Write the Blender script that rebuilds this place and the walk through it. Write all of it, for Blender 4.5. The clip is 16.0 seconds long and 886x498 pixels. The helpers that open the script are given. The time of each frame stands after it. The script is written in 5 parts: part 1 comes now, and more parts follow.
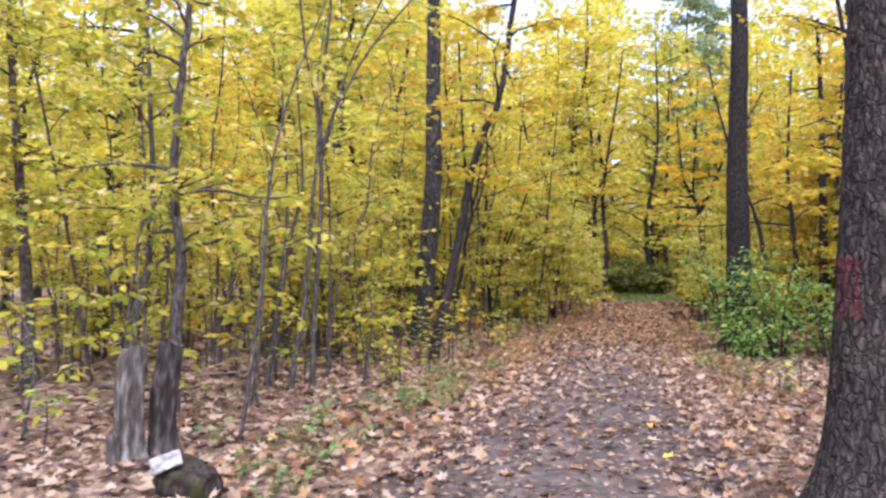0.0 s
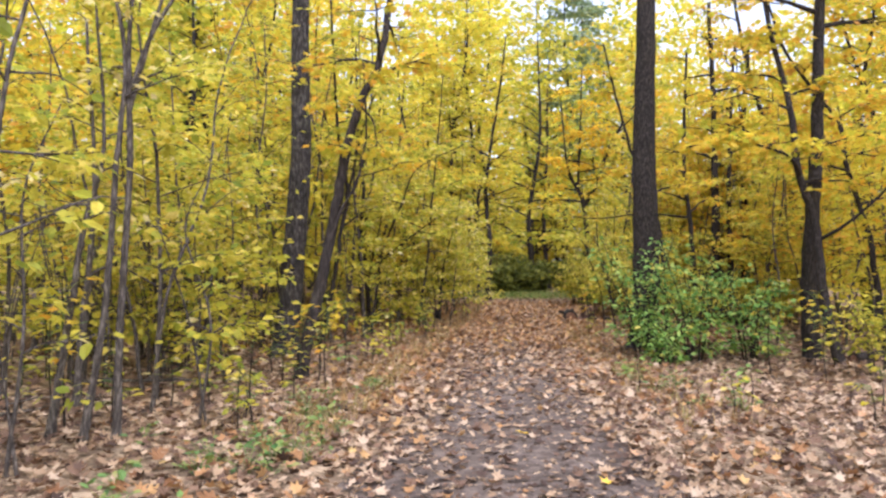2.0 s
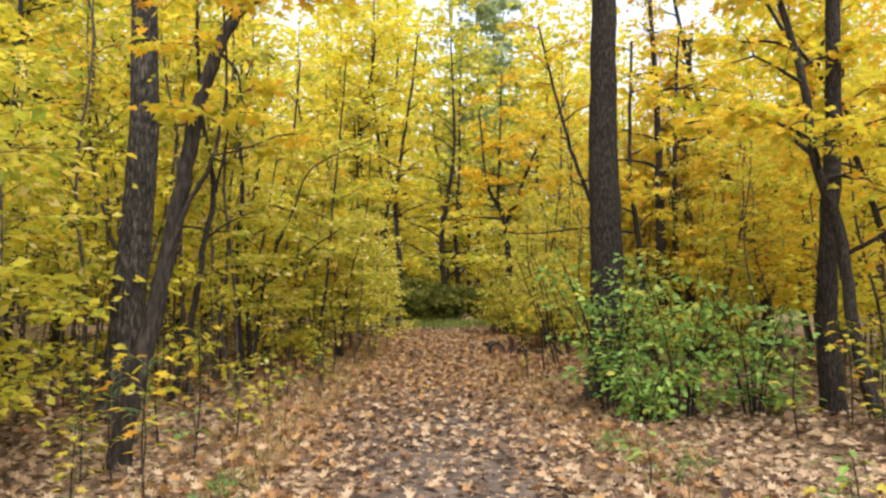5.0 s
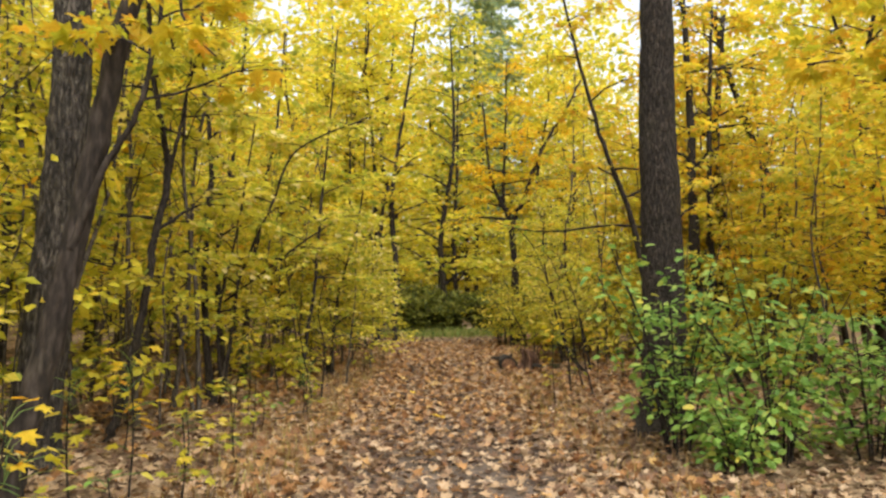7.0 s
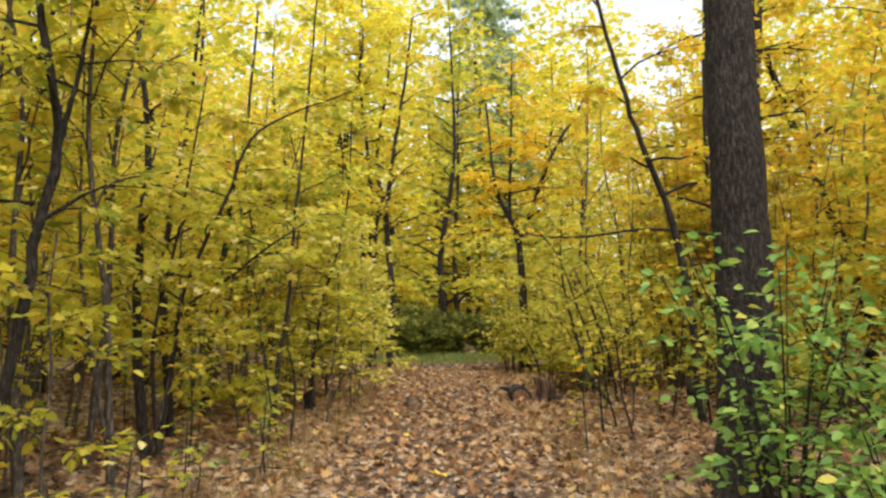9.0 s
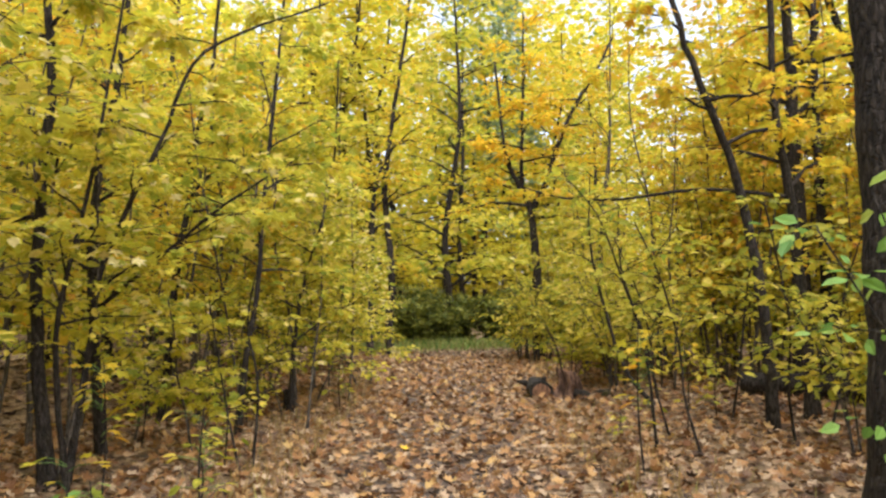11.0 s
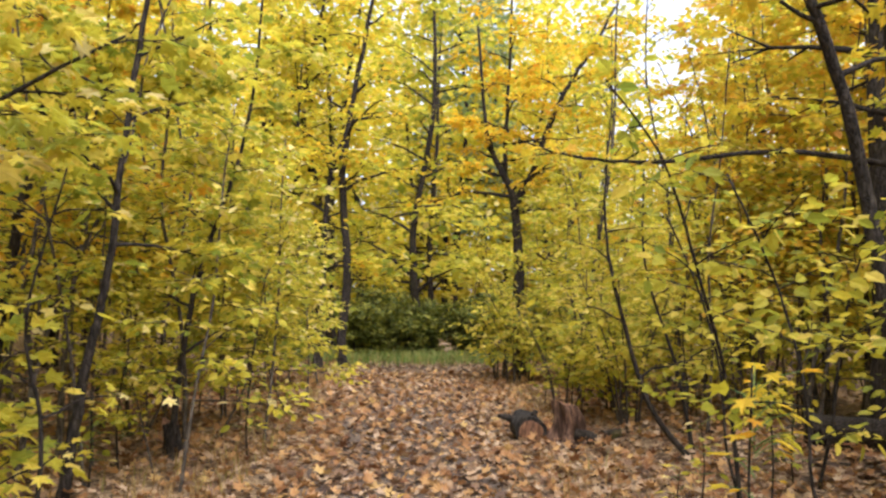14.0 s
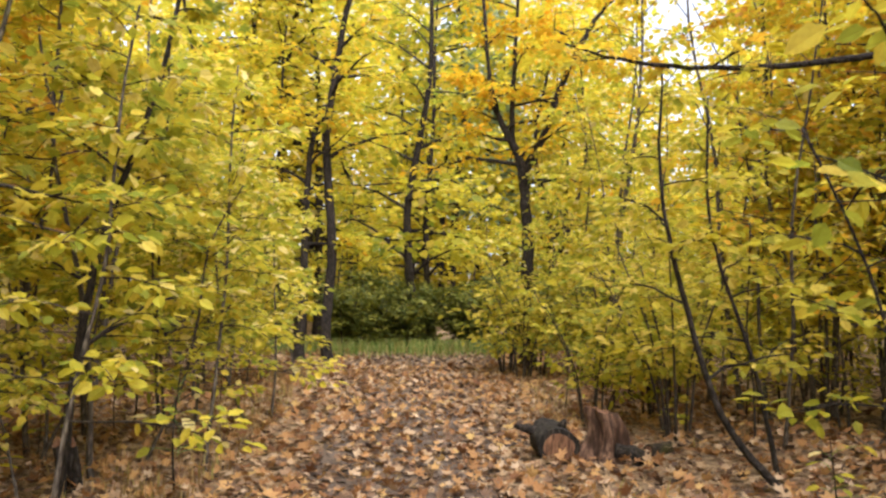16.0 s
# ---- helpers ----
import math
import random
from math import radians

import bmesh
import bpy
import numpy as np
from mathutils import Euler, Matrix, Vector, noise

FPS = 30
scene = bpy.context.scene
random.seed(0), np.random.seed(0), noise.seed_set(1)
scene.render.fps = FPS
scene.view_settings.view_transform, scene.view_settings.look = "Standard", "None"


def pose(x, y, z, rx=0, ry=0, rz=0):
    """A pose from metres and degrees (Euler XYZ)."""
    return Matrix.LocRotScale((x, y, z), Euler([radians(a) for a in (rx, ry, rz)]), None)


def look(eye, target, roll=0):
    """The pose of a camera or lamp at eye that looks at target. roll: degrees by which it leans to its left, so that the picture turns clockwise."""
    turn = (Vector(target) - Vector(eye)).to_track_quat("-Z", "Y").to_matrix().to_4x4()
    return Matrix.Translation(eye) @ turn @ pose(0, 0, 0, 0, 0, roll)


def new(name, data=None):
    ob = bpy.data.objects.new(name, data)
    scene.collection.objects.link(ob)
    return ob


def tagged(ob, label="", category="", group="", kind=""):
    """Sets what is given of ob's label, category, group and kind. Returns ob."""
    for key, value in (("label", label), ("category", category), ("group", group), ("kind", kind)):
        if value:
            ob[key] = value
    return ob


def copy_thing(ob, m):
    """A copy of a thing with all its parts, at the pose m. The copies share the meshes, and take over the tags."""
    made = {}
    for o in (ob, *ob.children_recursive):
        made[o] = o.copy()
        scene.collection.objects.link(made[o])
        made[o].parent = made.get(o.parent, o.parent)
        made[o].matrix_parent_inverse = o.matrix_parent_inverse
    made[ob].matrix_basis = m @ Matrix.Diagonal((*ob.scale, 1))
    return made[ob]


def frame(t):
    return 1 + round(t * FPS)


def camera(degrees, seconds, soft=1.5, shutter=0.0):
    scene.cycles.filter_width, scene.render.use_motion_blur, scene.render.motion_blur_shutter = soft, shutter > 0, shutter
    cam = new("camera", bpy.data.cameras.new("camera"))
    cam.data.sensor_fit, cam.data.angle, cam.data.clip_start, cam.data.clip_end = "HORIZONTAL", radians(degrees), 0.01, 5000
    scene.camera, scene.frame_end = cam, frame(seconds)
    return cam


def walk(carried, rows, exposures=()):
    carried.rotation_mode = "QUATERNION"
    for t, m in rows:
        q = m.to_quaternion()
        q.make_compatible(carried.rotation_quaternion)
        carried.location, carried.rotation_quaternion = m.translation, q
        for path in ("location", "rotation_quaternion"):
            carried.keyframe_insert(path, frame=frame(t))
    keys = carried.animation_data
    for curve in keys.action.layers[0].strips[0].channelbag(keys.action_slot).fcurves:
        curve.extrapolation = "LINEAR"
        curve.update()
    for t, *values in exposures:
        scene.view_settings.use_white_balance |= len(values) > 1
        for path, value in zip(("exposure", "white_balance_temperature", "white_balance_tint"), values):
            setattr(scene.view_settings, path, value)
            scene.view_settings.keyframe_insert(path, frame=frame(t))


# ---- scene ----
cam = camera(60.0, 16.0, soft=2.5, shutter=0.25)
METRES, EYE, TILT, LEAN, TURN = 18.3, 1.5, 0.0, 0.0, 0.0
# the picture brightens a little and turns warmer along the walk
EXPOSURES = [(0.0, 1.37, 5100, 26), (2.0, 1.37, 5400, 20), (4.5, 1.3, 6000, 12), (7.0, 1.21, 6400, 8), (9.7, 1.3, 6050, 7), (13.0, 1.46, 5850, 15), (15.0, 1.45, 5950, 15), (16.0, 1.5, 6100, 14)]
ROWS = [
    (0.0, 0.0, 0.0, 0.0, -0.02, 1.47, -0.61),
    (0.5, 0.0013, 0.035, -0.0011, -3.62, 2.23, -1.34),
    (1.0, 0.0065, 0.0672, -0.002, -5.92, 1.76, -0.59),
    (1.5, 0.004, 0.0992, -0.002, -7.69, 1.56, -0.67),
    (2.0, 0.004, 0.1313, -0.0022, -9.32, 1.41, -0.11),
    (2.5, 0.0052, 0.1631, -0.0028, -11.36, 2.05, 0.01),
    (3.0, 0.0076, 0.1958, -0.0035, -13.65, 1.63, 0.77),
    (3.5, 0.0148, 0.2281, -0.0034, -13.79, 1.43, 0.65),
    (4.0, 0.0213, 0.2619, -0.0024, -14.44, 1.6, -0.01),
    (4.5, 0.0304, 0.2923, -0.0023, -15.88, 2.8, 0.21),
    (7.0, 0.0589, 0.4446, -0.002, -16.94, 3.82, 0.17),
    (7.5, 0.067, 0.4771, -0.0024, -16.91, 4.05, 0.66),
    (8.0, 0.077, 0.5092, -0.0029, -16.61, 5.13, 1.07),
    (8.5, 0.0859, 0.5397, -0.0044, -16.83, 5.4, 0.85),
    (9.0, 0.097, 0.5702, -0.0048, -16.9, 5.56, 0.48),
    (9.5, 0.1045, 0.5994, -0.0053, -17.01, 3.76, 0.6),
    (12.0, 0.1507, 0.7456, -0.0053, -16.01, 4.76, 0.15),
    (12.5, 0.16, 0.7732, -0.0059, -15.98, 4.75, -1.09),
    (13.0, 0.1687, 0.8003, -0.0062, -16.8, 4.94, -0.92),
    (13.5, 0.1792, 0.8267, -0.006, -17.34, 5.08, -1.0),
    (14.0, 0.1875, 0.856, -0.0065, -18.94, 4.94, -1.17),
    (14.5, 0.1967, 0.8853, -0.0076, -19.38, 5.08, -0.91),
    (15.0, 0.2038, 0.9157, -0.0084, -19.19, 5.03, -0.97),
    (15.5, 0.2143, 0.9414, -0.0087, -19.37, 4.78, -0.92),
    (16.0, 0.2233, 0.9679, -0.0097, -19.25, 4.02, -1.13),
]
walk(cam, [(t, pose(0, 0, EYE, TILT, LEAN, TURN) @ pose(METRES * x, METRES * y, METRES * z, 90 + pitch, roll, yaw)) for t, x, y, z, yaw, pitch, roll in ROWS], EXPOSURES)

# world: a bright, overcast autumn sky
world = bpy.data.worlds.new("overcast_sky")
scene.world = world
world.use_nodes = True
wn, wl = world.node_tree.nodes, world.node_tree.links
sky = wn.new("ShaderNodeTexSky")
sky.sky_type = "NISHITA"
sky.sun_disc = False
sky.sun_elevation, sky.sun_rotation = radians(60), radians(175)
sky.dust_density, sky.ozone_density = 3.0, 1.0
grey = wn.new("ShaderNodeHueSaturation")
grey.inputs["Saturation"].default_value = 0.25
wl.new(sky.outputs[0], grey.inputs["Color"])
wl.new(grey.outputs[0], wn["Background"].inputs["Color"])
wn["Background"].inputs["Strength"].default_value = 0.15
sun_data = bpy.data.lights.new("sun", "SUN")
sun_data.energy, sun_data.angle, sun_data.color = 1.5, radians(70), (1.0, 0.96, 0.88)
sun = new("sun", sun_data)
sun.matrix_world = look((1.1, -12.4, 21.6), (0, 0, 0))


# ---- materials ----
def shader(name):
    m = bpy.data.materials.new(name)
    m.use_nodes = True
    n, l = m.node_tree.nodes, m.node_tree.links
    return m, n, l, n["Principled BSDF"]


def ramp_node(n, stops):
    r = n.new("ShaderNodeValToRGB")
    e = r.color_ramp.elements
    while len(e) < len(stops):
        e.new(0.5)
    for s, (p, c) in zip(e, stops):
        s.position, s.color = p, (*c, 1)
    return r


def leaf_material(name, stops, through_light=0.45, rough=0.55):
    """Thin leaf: a sheen on top, light coming through from behind, colour varying leaf by leaf."""
    m, n, l, p = shader(name)
    geo = n.new("ShaderNodeNewGeometry")
    info = n.new("ShaderNodeObjectInfo")
    ramp = ramp_node(n, stops)
    mix = n.new("ShaderNodeMath")
    mix.operation = "MULTIPLY_ADD"
    mix.inputs[1].default_value, mix.inputs[2].default_value = 0.22, -0.11
    add = n.new("ShaderNodeMath")
    add.operation, add.use_clamp = "ADD", True
    l.new(info.outputs["Random"], mix.inputs[0])
    l.new(geo.outputs["Random Per Island"], add.inputs[0])
    l.new(mix.outputs[0], add.inputs[1])
    l.new(add.outputs[0], ramp.inputs[0])
    tex = n.new("ShaderNodeTexNoise")
    tex.inputs["Scale"].default_value, tex.inputs["Detail"].default_value = 35, 3
    spots = n.new("ShaderNodeMix")
    spots.data_type, spots.blend_type = "RGBA", "MULTIPLY"
    blot = ramp_node(n, [(0.32, (0.62, 0.5, 0.4)), (0.55, (1, 1, 1))])
    coord = n.new("ShaderNodeTexCoord")
    l.new(coord.outputs["Object"], tex.inputs["Vector"])
    l.new(tex.outputs[0], blot.inputs[0])
    spots.inputs[0].default_value = 0.35
    l.new(ramp.outputs[0], spots.inputs[6])
    l.new(blot.outputs[0], spots.inputs[7])
    l.new(spots.outputs[2], p.inputs["Base Color"])
    p.inputs["Roughness"].default_value = rough
    p.inputs["Specular IOR Level"].default_value = 0.35
    if through_light > 0:
        t = n.new("ShaderNodeBsdfTranslucent")
        l.new(spots.outputs[2], t.inputs["Color"])
        ms = n.new("ShaderNodeMixShader")
        ms.inputs[0].default_value = through_light
        l.new(p.outputs[0], ms.inputs[1])
        l.new(t.outputs[0], ms.inputs[2])
        l.new(ms.outputs[0], n["Material Output"].inputs[0])
    return m


def bark_material(name, dark, light, scale=1.0, relief=0.6, moss=0.0, paint=None, plates=None):
    """Fissured bark: noise drawn out along the stem, blotches of lichen, optional moss or a paint mark."""
    m, n, l, p = shader(name)
    coord = n.new("ShaderNodeTexCoord")
    stretch = n.new("ShaderNodeMapping")
    stretch.inputs["Scale"].default_value = (30 * scale, 30 * scale, 8 * scale)
    l.new(coord.outputs["Object"], stretch.inputs["Vector"])
    fissure = n.new("ShaderNodeTexNoise")
    fissure.inputs["Detail"].default_value, fissure.inputs["Scale"].default_value = 5, 1
    l.new(stretch.outputs[0], fissure.inputs["Vector"])
    ramp = ramp_node(n, [(0.33, tuple(0.45 * c for c in dark)), (0.5, dark), (0.68, light)])
    l.new(fissure.outputs[0], ramp.inputs[0])
    blot = n.new("ShaderNodeTexNoise")
    blot.inputs["Scale"].default_value, blot.inputs["Detail"].default_value = 4.5, 4
    l.new(coord.outputs["Object"], blot.inputs["Vector"])
    lich = ramp_node(n, [(0.5, (1, 1, 1)), (0.72, (1.25, 1.3, 1.2))])
    l.new(blot.outputs[0], lich.inputs[0])
    mul = n.new("ShaderNodeMix")
    mul.data_type, mul.blend_type = "RGBA", "MULTIPLY"
    mul.inputs[0].default_value = 1.0
    l.new(ramp.outputs[0], mul.inputs[6])
    l.new(lich.outputs[0], mul.inputs[7])
    colour = mul.outputs[2]
    height = fissure.outputs[0]
    if plates:
        wob = n.new("ShaderNodeTexNoise")
        wob.inputs["Scale"].default_value = 9
        l.new(coord.outputs["Object"], wob.inputs["Vector"])
        jog = n.new("ShaderNodeVectorMath")
        jog.operation = "MULTIPLY_ADD"
        jog.inputs[1].default_value = (0.09, 0.09, 0.2)
        l.new(wob.outputs["Color"], jog.inputs[0])
        l.new(coord.outputs["Object"], jog.inputs[2])
        pm0 = n.new("ShaderNodeMapping")
        pm0.inputs["Scale"].default_value = plates
        l.new(jog.outputs[0], pm0.inputs["Vector"])
        cells = n.new("ShaderNodeTexVoronoi")
        cells.feature = "DISTANCE_TO_EDGE"
        cells.inputs["Scale"].default_value = 1
        l.new(pm0.outputs[0], cells.inputs["Vector"])
        cracks = ramp_node(n, [(0.0, (0.45, 0.43, 0.42)), (0.06, (0.88, 0.88, 0.88)), (0.35, (1.08, 1.07, 1.06))])
        l.new(cells.outputs["Distance"], cracks.inputs[0])
        dark_in = n.new("ShaderNodeMix")
        dark_in.data_type, dark_in.blend_type = "RGBA", "MULTIPLY"
        dark_in.inputs[0].default_value = 1.0
        l.new(colour, dark_in.inputs[6])
        l.new(cracks.outputs[0], dark_in.inputs[7])
        colour = dark_in.outputs[2]
        sumh = n.new("ShaderNodeMath")
        sumh.operation = "MULTIPLY_ADD"
        sumh.inputs[1].default_value = 0.35
        cap = n.new("ShaderNodeMath")
        cap.operation = "MINIMUM"
        cap.inputs[1].default_value = 0.2
        l.new(cells.outputs["Distance"], cap.inputs[0])
        five = n.new("ShaderNodeMath")
        five.operation = "MULTIPLY"
        five.inputs[1].default_value = 4.0
        l.new(cap.outputs[0], five.inputs[0])
        l.new(fissure.outputs[0], sumh.inputs[0])
        l.new(five.outputs[0], sumh.inputs[2])
        height = sumh.outputs[0]
    if moss:
        green = ramp_node(n, [(0.52 - 0.25 * moss, (0, 0, 0)), (0.62, (1, 1, 1))])
        l.new(blot.outputs[0], green.inputs[0])
        mo = n.new("ShaderNodeMix")
        mo.data_type = "RGBA"
        mo.inputs[7].default_value = (0.06, 0.055, 0.018, 1)
        l.new(green.outputs[0], mo.inputs[0])
        l.new(colour, mo.inputs[6])
        colour = mo.outputs[2]
    if paint:
        # a worn stroke of paint: (height, half height, side direction, colour)
        z0, hz, side, tint = paint
        sep = n.new("ShaderNodeSeparateXYZ")
        l.new(coord.outputs["Object"], sep.inputs[0])

        def band(src, centre, half):
            d = n.new("ShaderNodeMath")
            d.operation = "COMPARE"
            d.inputs[1].default_value, d.inputs[2].default_value = centre, half
            l.new(src, d.inputs[0])
            return d.outputs[0]
        b1 = band(sep.outputs[2], z0, hz)
        b2 = band(sep.outputs[0], side, 0.04)
        both = n.new("ShaderNodeMath")
        both.operation = "MULTIPLY"
        l.new(b1, both.inputs[0])
        l.new(b2, both.inputs[1])
        worn = ramp_node(n, [(0.36, (0, 0, 0)), (0.62, (0.85, 0.85, 0.85))])
        l.new(fissure.outputs[0], worn.inputs[0])
        f = n.new("ShaderNodeMath")
        f.operation = "MULTIPLY"
        l.new(both.outputs[0], f.inputs[0])
        l.new(worn.outputs[0], f.inputs[1])
        pm = n.new("ShaderNodeMix")
        pm.data_type = "RGBA"
        pm.inputs[7].default_value = (*tint, 1)
        l.new(f.outputs[0], pm.inputs[0])
        l.new(colour, pm.inputs[6])
        colour = pm.outputs[2]
    l.new(colour, p.inputs["Base Color"])
    p.inputs["Roughness"].default_value = 0.9
    p.inputs["Specular IOR Level"].default_value = 0.2
    bump = n.new("ShaderNodeBump")
    bump.inputs["Strength"].default_value, bump.inputs["Distance"].default_value = relief, 0.02
    l.new(height, bump.inputs["Height"])
    l.new(bump.outputs[0], p.inputs["Normal"])
    return m


def soil_material(name, stops, fine=60.0, coarse=1.3, relief=0.5):
    m, n, l, p = shader(name)
    coord = n.new("ShaderNodeTexCoord")
    a = n.new("ShaderNodeTexNoise")
    a.inputs["Scale"].default_value, a.inputs["Detail"].default_value = fine, 5
    b = n.new("ShaderNodeTexNoise")
    b.inputs["Scale"].default_value, b.inputs["Detail"].default_value = coarse, 4
    v = n.new("ShaderNodeTexVoronoi")
    v.inputs["Scale"].default_value = 14
    for t in (a, b, v):
        l.new(coord.outputs["Object"], t.inputs["Vector"])
    avg = n.new("ShaderNodeMath")
    avg.operation = "MULTIPLY_ADD"
    avg.inputs[1].default_value = 0.45
    l.new(a.outputs[0], avg.inputs[0])
    half = n.new("ShaderNodeMath")
    half.operation = "MULTIPLY"
    half.inputs[1].default_value = 0.35
    l.new(b.outputs[0], half.inputs[0])
    l.new(half.outputs[0], avg.inputs[2])
    cell = n.new("ShaderNodeSeparateColor")
    l.new(v.outputs["Color"], cell.inputs[0])
    tot = n.new("ShaderNodeMath")
    tot.operation = "MULTIPLY_ADD"
    tot.inputs[1].default_value = 0.2
    l.new(cell.outputs[0], tot.inputs[0])
    l.new(avg.outputs[0], tot.inputs[2])
    r = ramp_node(n, stops)
    l.new(tot.outputs[0], r.inputs[0])
    l.new(r.outputs[0], p.inputs["Base Color"])
    p.inputs["Roughness"].default_value = 0.95
    p.inputs["Specular IOR Level"].default_value = 0.15
    bump = n.new("ShaderNodeBump")
    bump.inputs["Strength"].default_value, bump.inputs["Distance"].default_value = relief, 0.03
    l.new(tot.outputs[0], bump.inputs["Height"])
    l.new(bump.outputs[0], p.inputs["Normal"])
    return m


LIME = leaf_material("lime_yellow_leaf", [(0.0, (0.26, 0.32, 0.035)), (0.3, (0.46, 0.45, 0.045)), (0.65, (0.67, 0.58, 0.05)), (0.9, (0.78, 0.62, 0.09)), (1.0, (0.82, 0.7, 0.3))], 0.6)
GOLD = leaf_material("golden_leaf", [(0.0, (0.45, 0.45, 0.03)), (0.35, (0.65, 0.53, 0.035)), (0.78, (0.76, 0.52, 0.035)), (0.95, (0.8, 0.44, 0.035)), (1.0, (0.6, 0.3, 0.04))], 0.6)
LEMON = leaf_material("lemon_yellow_leaf", [(0.0, (0.5, 0.5, 0.04)), (0.35, (0.72, 0.64, 0.05)), (0.8, (0.82, 0.68, 0.06)), (1.0, (0.84, 0.58, 0.06))], 0.6)
AMBER = leaf_material("amber_leaf", [(0.0, (0.62, 0.52, 0.03)), (0.35, (0.78, 0.56, 0.03)), (0.8, (0.84, 0.5, 0.025)), (1.0, (0.8, 0.36, 0.03))], 0.6)
OLIVE = leaf_material("olive_leaf", [(0.0, (0.25, 0.28, 0.03)), (0.4, (0.47, 0.44, 0.04)), (0.75, (0.66, 0.55, 0.05)), (1.0, (0.76, 0.6, 0.12))], 0.6)
GREEN = leaf_material("green_leaf", [(0.0, (0.12, 0.24, 0.045)), (0.5, (0.25, 0.42, 0.08)), (0.85, (0.4, 0.52, 0.11)), (0.97, (0.4, 0.47, 0.08)), (1.0, (0.6, 0.52, 0.08))], 0.5, 0.45)
DEEP = leaf_material("dark_green_leaf", [(0.0, (0.085, 0.11, 0.022)), (0.6, (0.18, 0.2, 0.032)), (1.0, (0.36, 0.34, 0.05))], 0.4)
PINE = leaf_material("blue_green_foliage", [(0.0, (0.2, 0.27, 0.15)), (0.6, (0.3, 0.38, 0.2)), (1.0, (0.45, 0.46, 0.16))], 0.5)
LITTER = leaf_material("fallen_leaf", [(0.0, (0.055, 0.03, 0.018)), (0.35, (0.18, 0.1, 0.055)), (0.62, (0.37, 0.242, 0.13)), (0.93, (0.48, 0.35, 0.225)), (0.98, (0.42, 0.2, 0.07)), (1.0, (0.46, 0.34, 0.1))], 0.12, 0.7)
RUST = leaf_material("rust_brown_leaf", [(0.0, (0.16, 0.065, 0.022)), (0.5, (0.365, 0.185, 0.068)), (0.9, (0.5, 0.295, 0.11)), (1.0, (0.52, 0.36, 0.12))], 0.2, 0.7)
YELLOW_FALLEN = leaf_material("fresh_fallen_leaf", [(0.0, (0.7, 0.42, 0.02)), (1.0, (0.78, 0.52, 0.05))], 0.15)
STRAW = leaf_material("dry_grass", [(0.0, (0.22, 0.13, 0.05)), (0.6, (0.4, 0.26, 0.1)), (1.0, (0.3, 0.3, 0.07))], 0.3, 0.7)
HERB = leaf_material("green_herb", [(0.0, (0.07, 0.15, 0.035)), (0.6, (0.17, 0.27, 0.06)), (1.0, (0.28, 0.28, 0.07))], 0.35)
HERB_DRY = leaf_material("fading_herb", [(0.0, (0.09, 0.17, 0.035)), (0.5, (0.19, 0.28, 0.055)), (0.8, (0.32, 0.3, 0.07)), (1.0, (0.45, 0.33, 0.12))], 0.35)
BARK = bark_material("dark_brown_bark", (0.03, 0.023, 0.018), (0.07, 0.055, 0.044), 1.5, plates=(34, 34, 8))
BARK_FURROWED = bark_material("furrowed_grey_bark", (0.046, 0.038, 0.031), (0.13, 0.108, 0.088), 1.0, 0.9, plates=(30, 30, 1.8))
BARK_SMOOTH = bark_material("smooth_dark_bark", (0.032, 0.024, 0.019), (0.066, 0.051, 0.041), 0.9, 0.25)
BARK_GREY = bark_material("grey_brown_bark", (0.072, 0.057, 0.044), (0.175, 0.143, 0.112), 1.6, 0.4)
BARK_RED = bark_material("fissured_bark_with_red_paint", (0.045, 0.035, 0.026), (0.1, 0.078, 0.06), 1.3, 0.9, 0.0, (1.48, 0.18, -0.07, (0.13, 0.03, 0.034)), (25, 25, 11))
TWIG = bark_material("twig_bark", (0.05, 0.038, 0.03), (0.12, 0.098, 0.078), 2.5, 0.2)
DEADWOOD = bark_material("weathered_wood", (0.1, 0.078, 0.06), (0.25, 0.21, 0.172), 0.8, 0.8)
CUT_GREY = bark_material("grey_cut_wood", (0.13, 0.11, 0.09), (0.24, 0.21, 0.18), 1.5, 0.3)
DEADWOOD_DARK = bark_material("dark_weathered_wood", (0.042, 0.032, 0.024), (0.125, 0.1, 0.08), 0.8, 0.8)
MOSSY = bark_material("mossy_bark", (0.03, 0.022, 0.015), (0.07, 0.049, 0.031), 1.0, 0.8, 0.15)
CUT = bark_material("sawn_wood", (0.17, 0.085, 0.048), (0.26, 0.14, 0.08), 1.5, 0.15)
CUT_PALE = bark_material("pale_sawn_wood", (0.27, 0.24, 0.2), (0.44, 0.4, 0.35), 0.5, 0.2)
SOIL = soil_material("leaf_mould", [(0.3, (0.06, 0.04, 0.025)), (0.45, (0.15, 0.1, 0.058)), (0.56, (0.29, 0.2, 0.118)), (0.7, (0.46, 0.34, 0.21))], 45, 1.1)
DIRT = soil_material("trodden_dirt", [(0.3, (0.045, 0.032, 0.024)), (0.48, (0.1, 0.073, 0.055)), (0.64, (0.175, 0.13, 0.098))], 70, 2.0, 0.4)

# ---- the lie of the land ----
PATH_Y = [-30, -8, 0, 6, 11, 17, 21, 26, 30, 34, 40]
PATH_X = [-7.0, -1.9, 0.15, 1.05, 2.35, 3.7, 4.9, 6.65, 7.9, 9.3, 12.5]
PATH_W = [1.65, 1.65, 1.6, 1.5, 1.15, 1.0, 1.0, 1.2, 1.5, 1.9, 2.0]


def centre(y):
    return np.interp(y, PATH_Y, PATH_X)


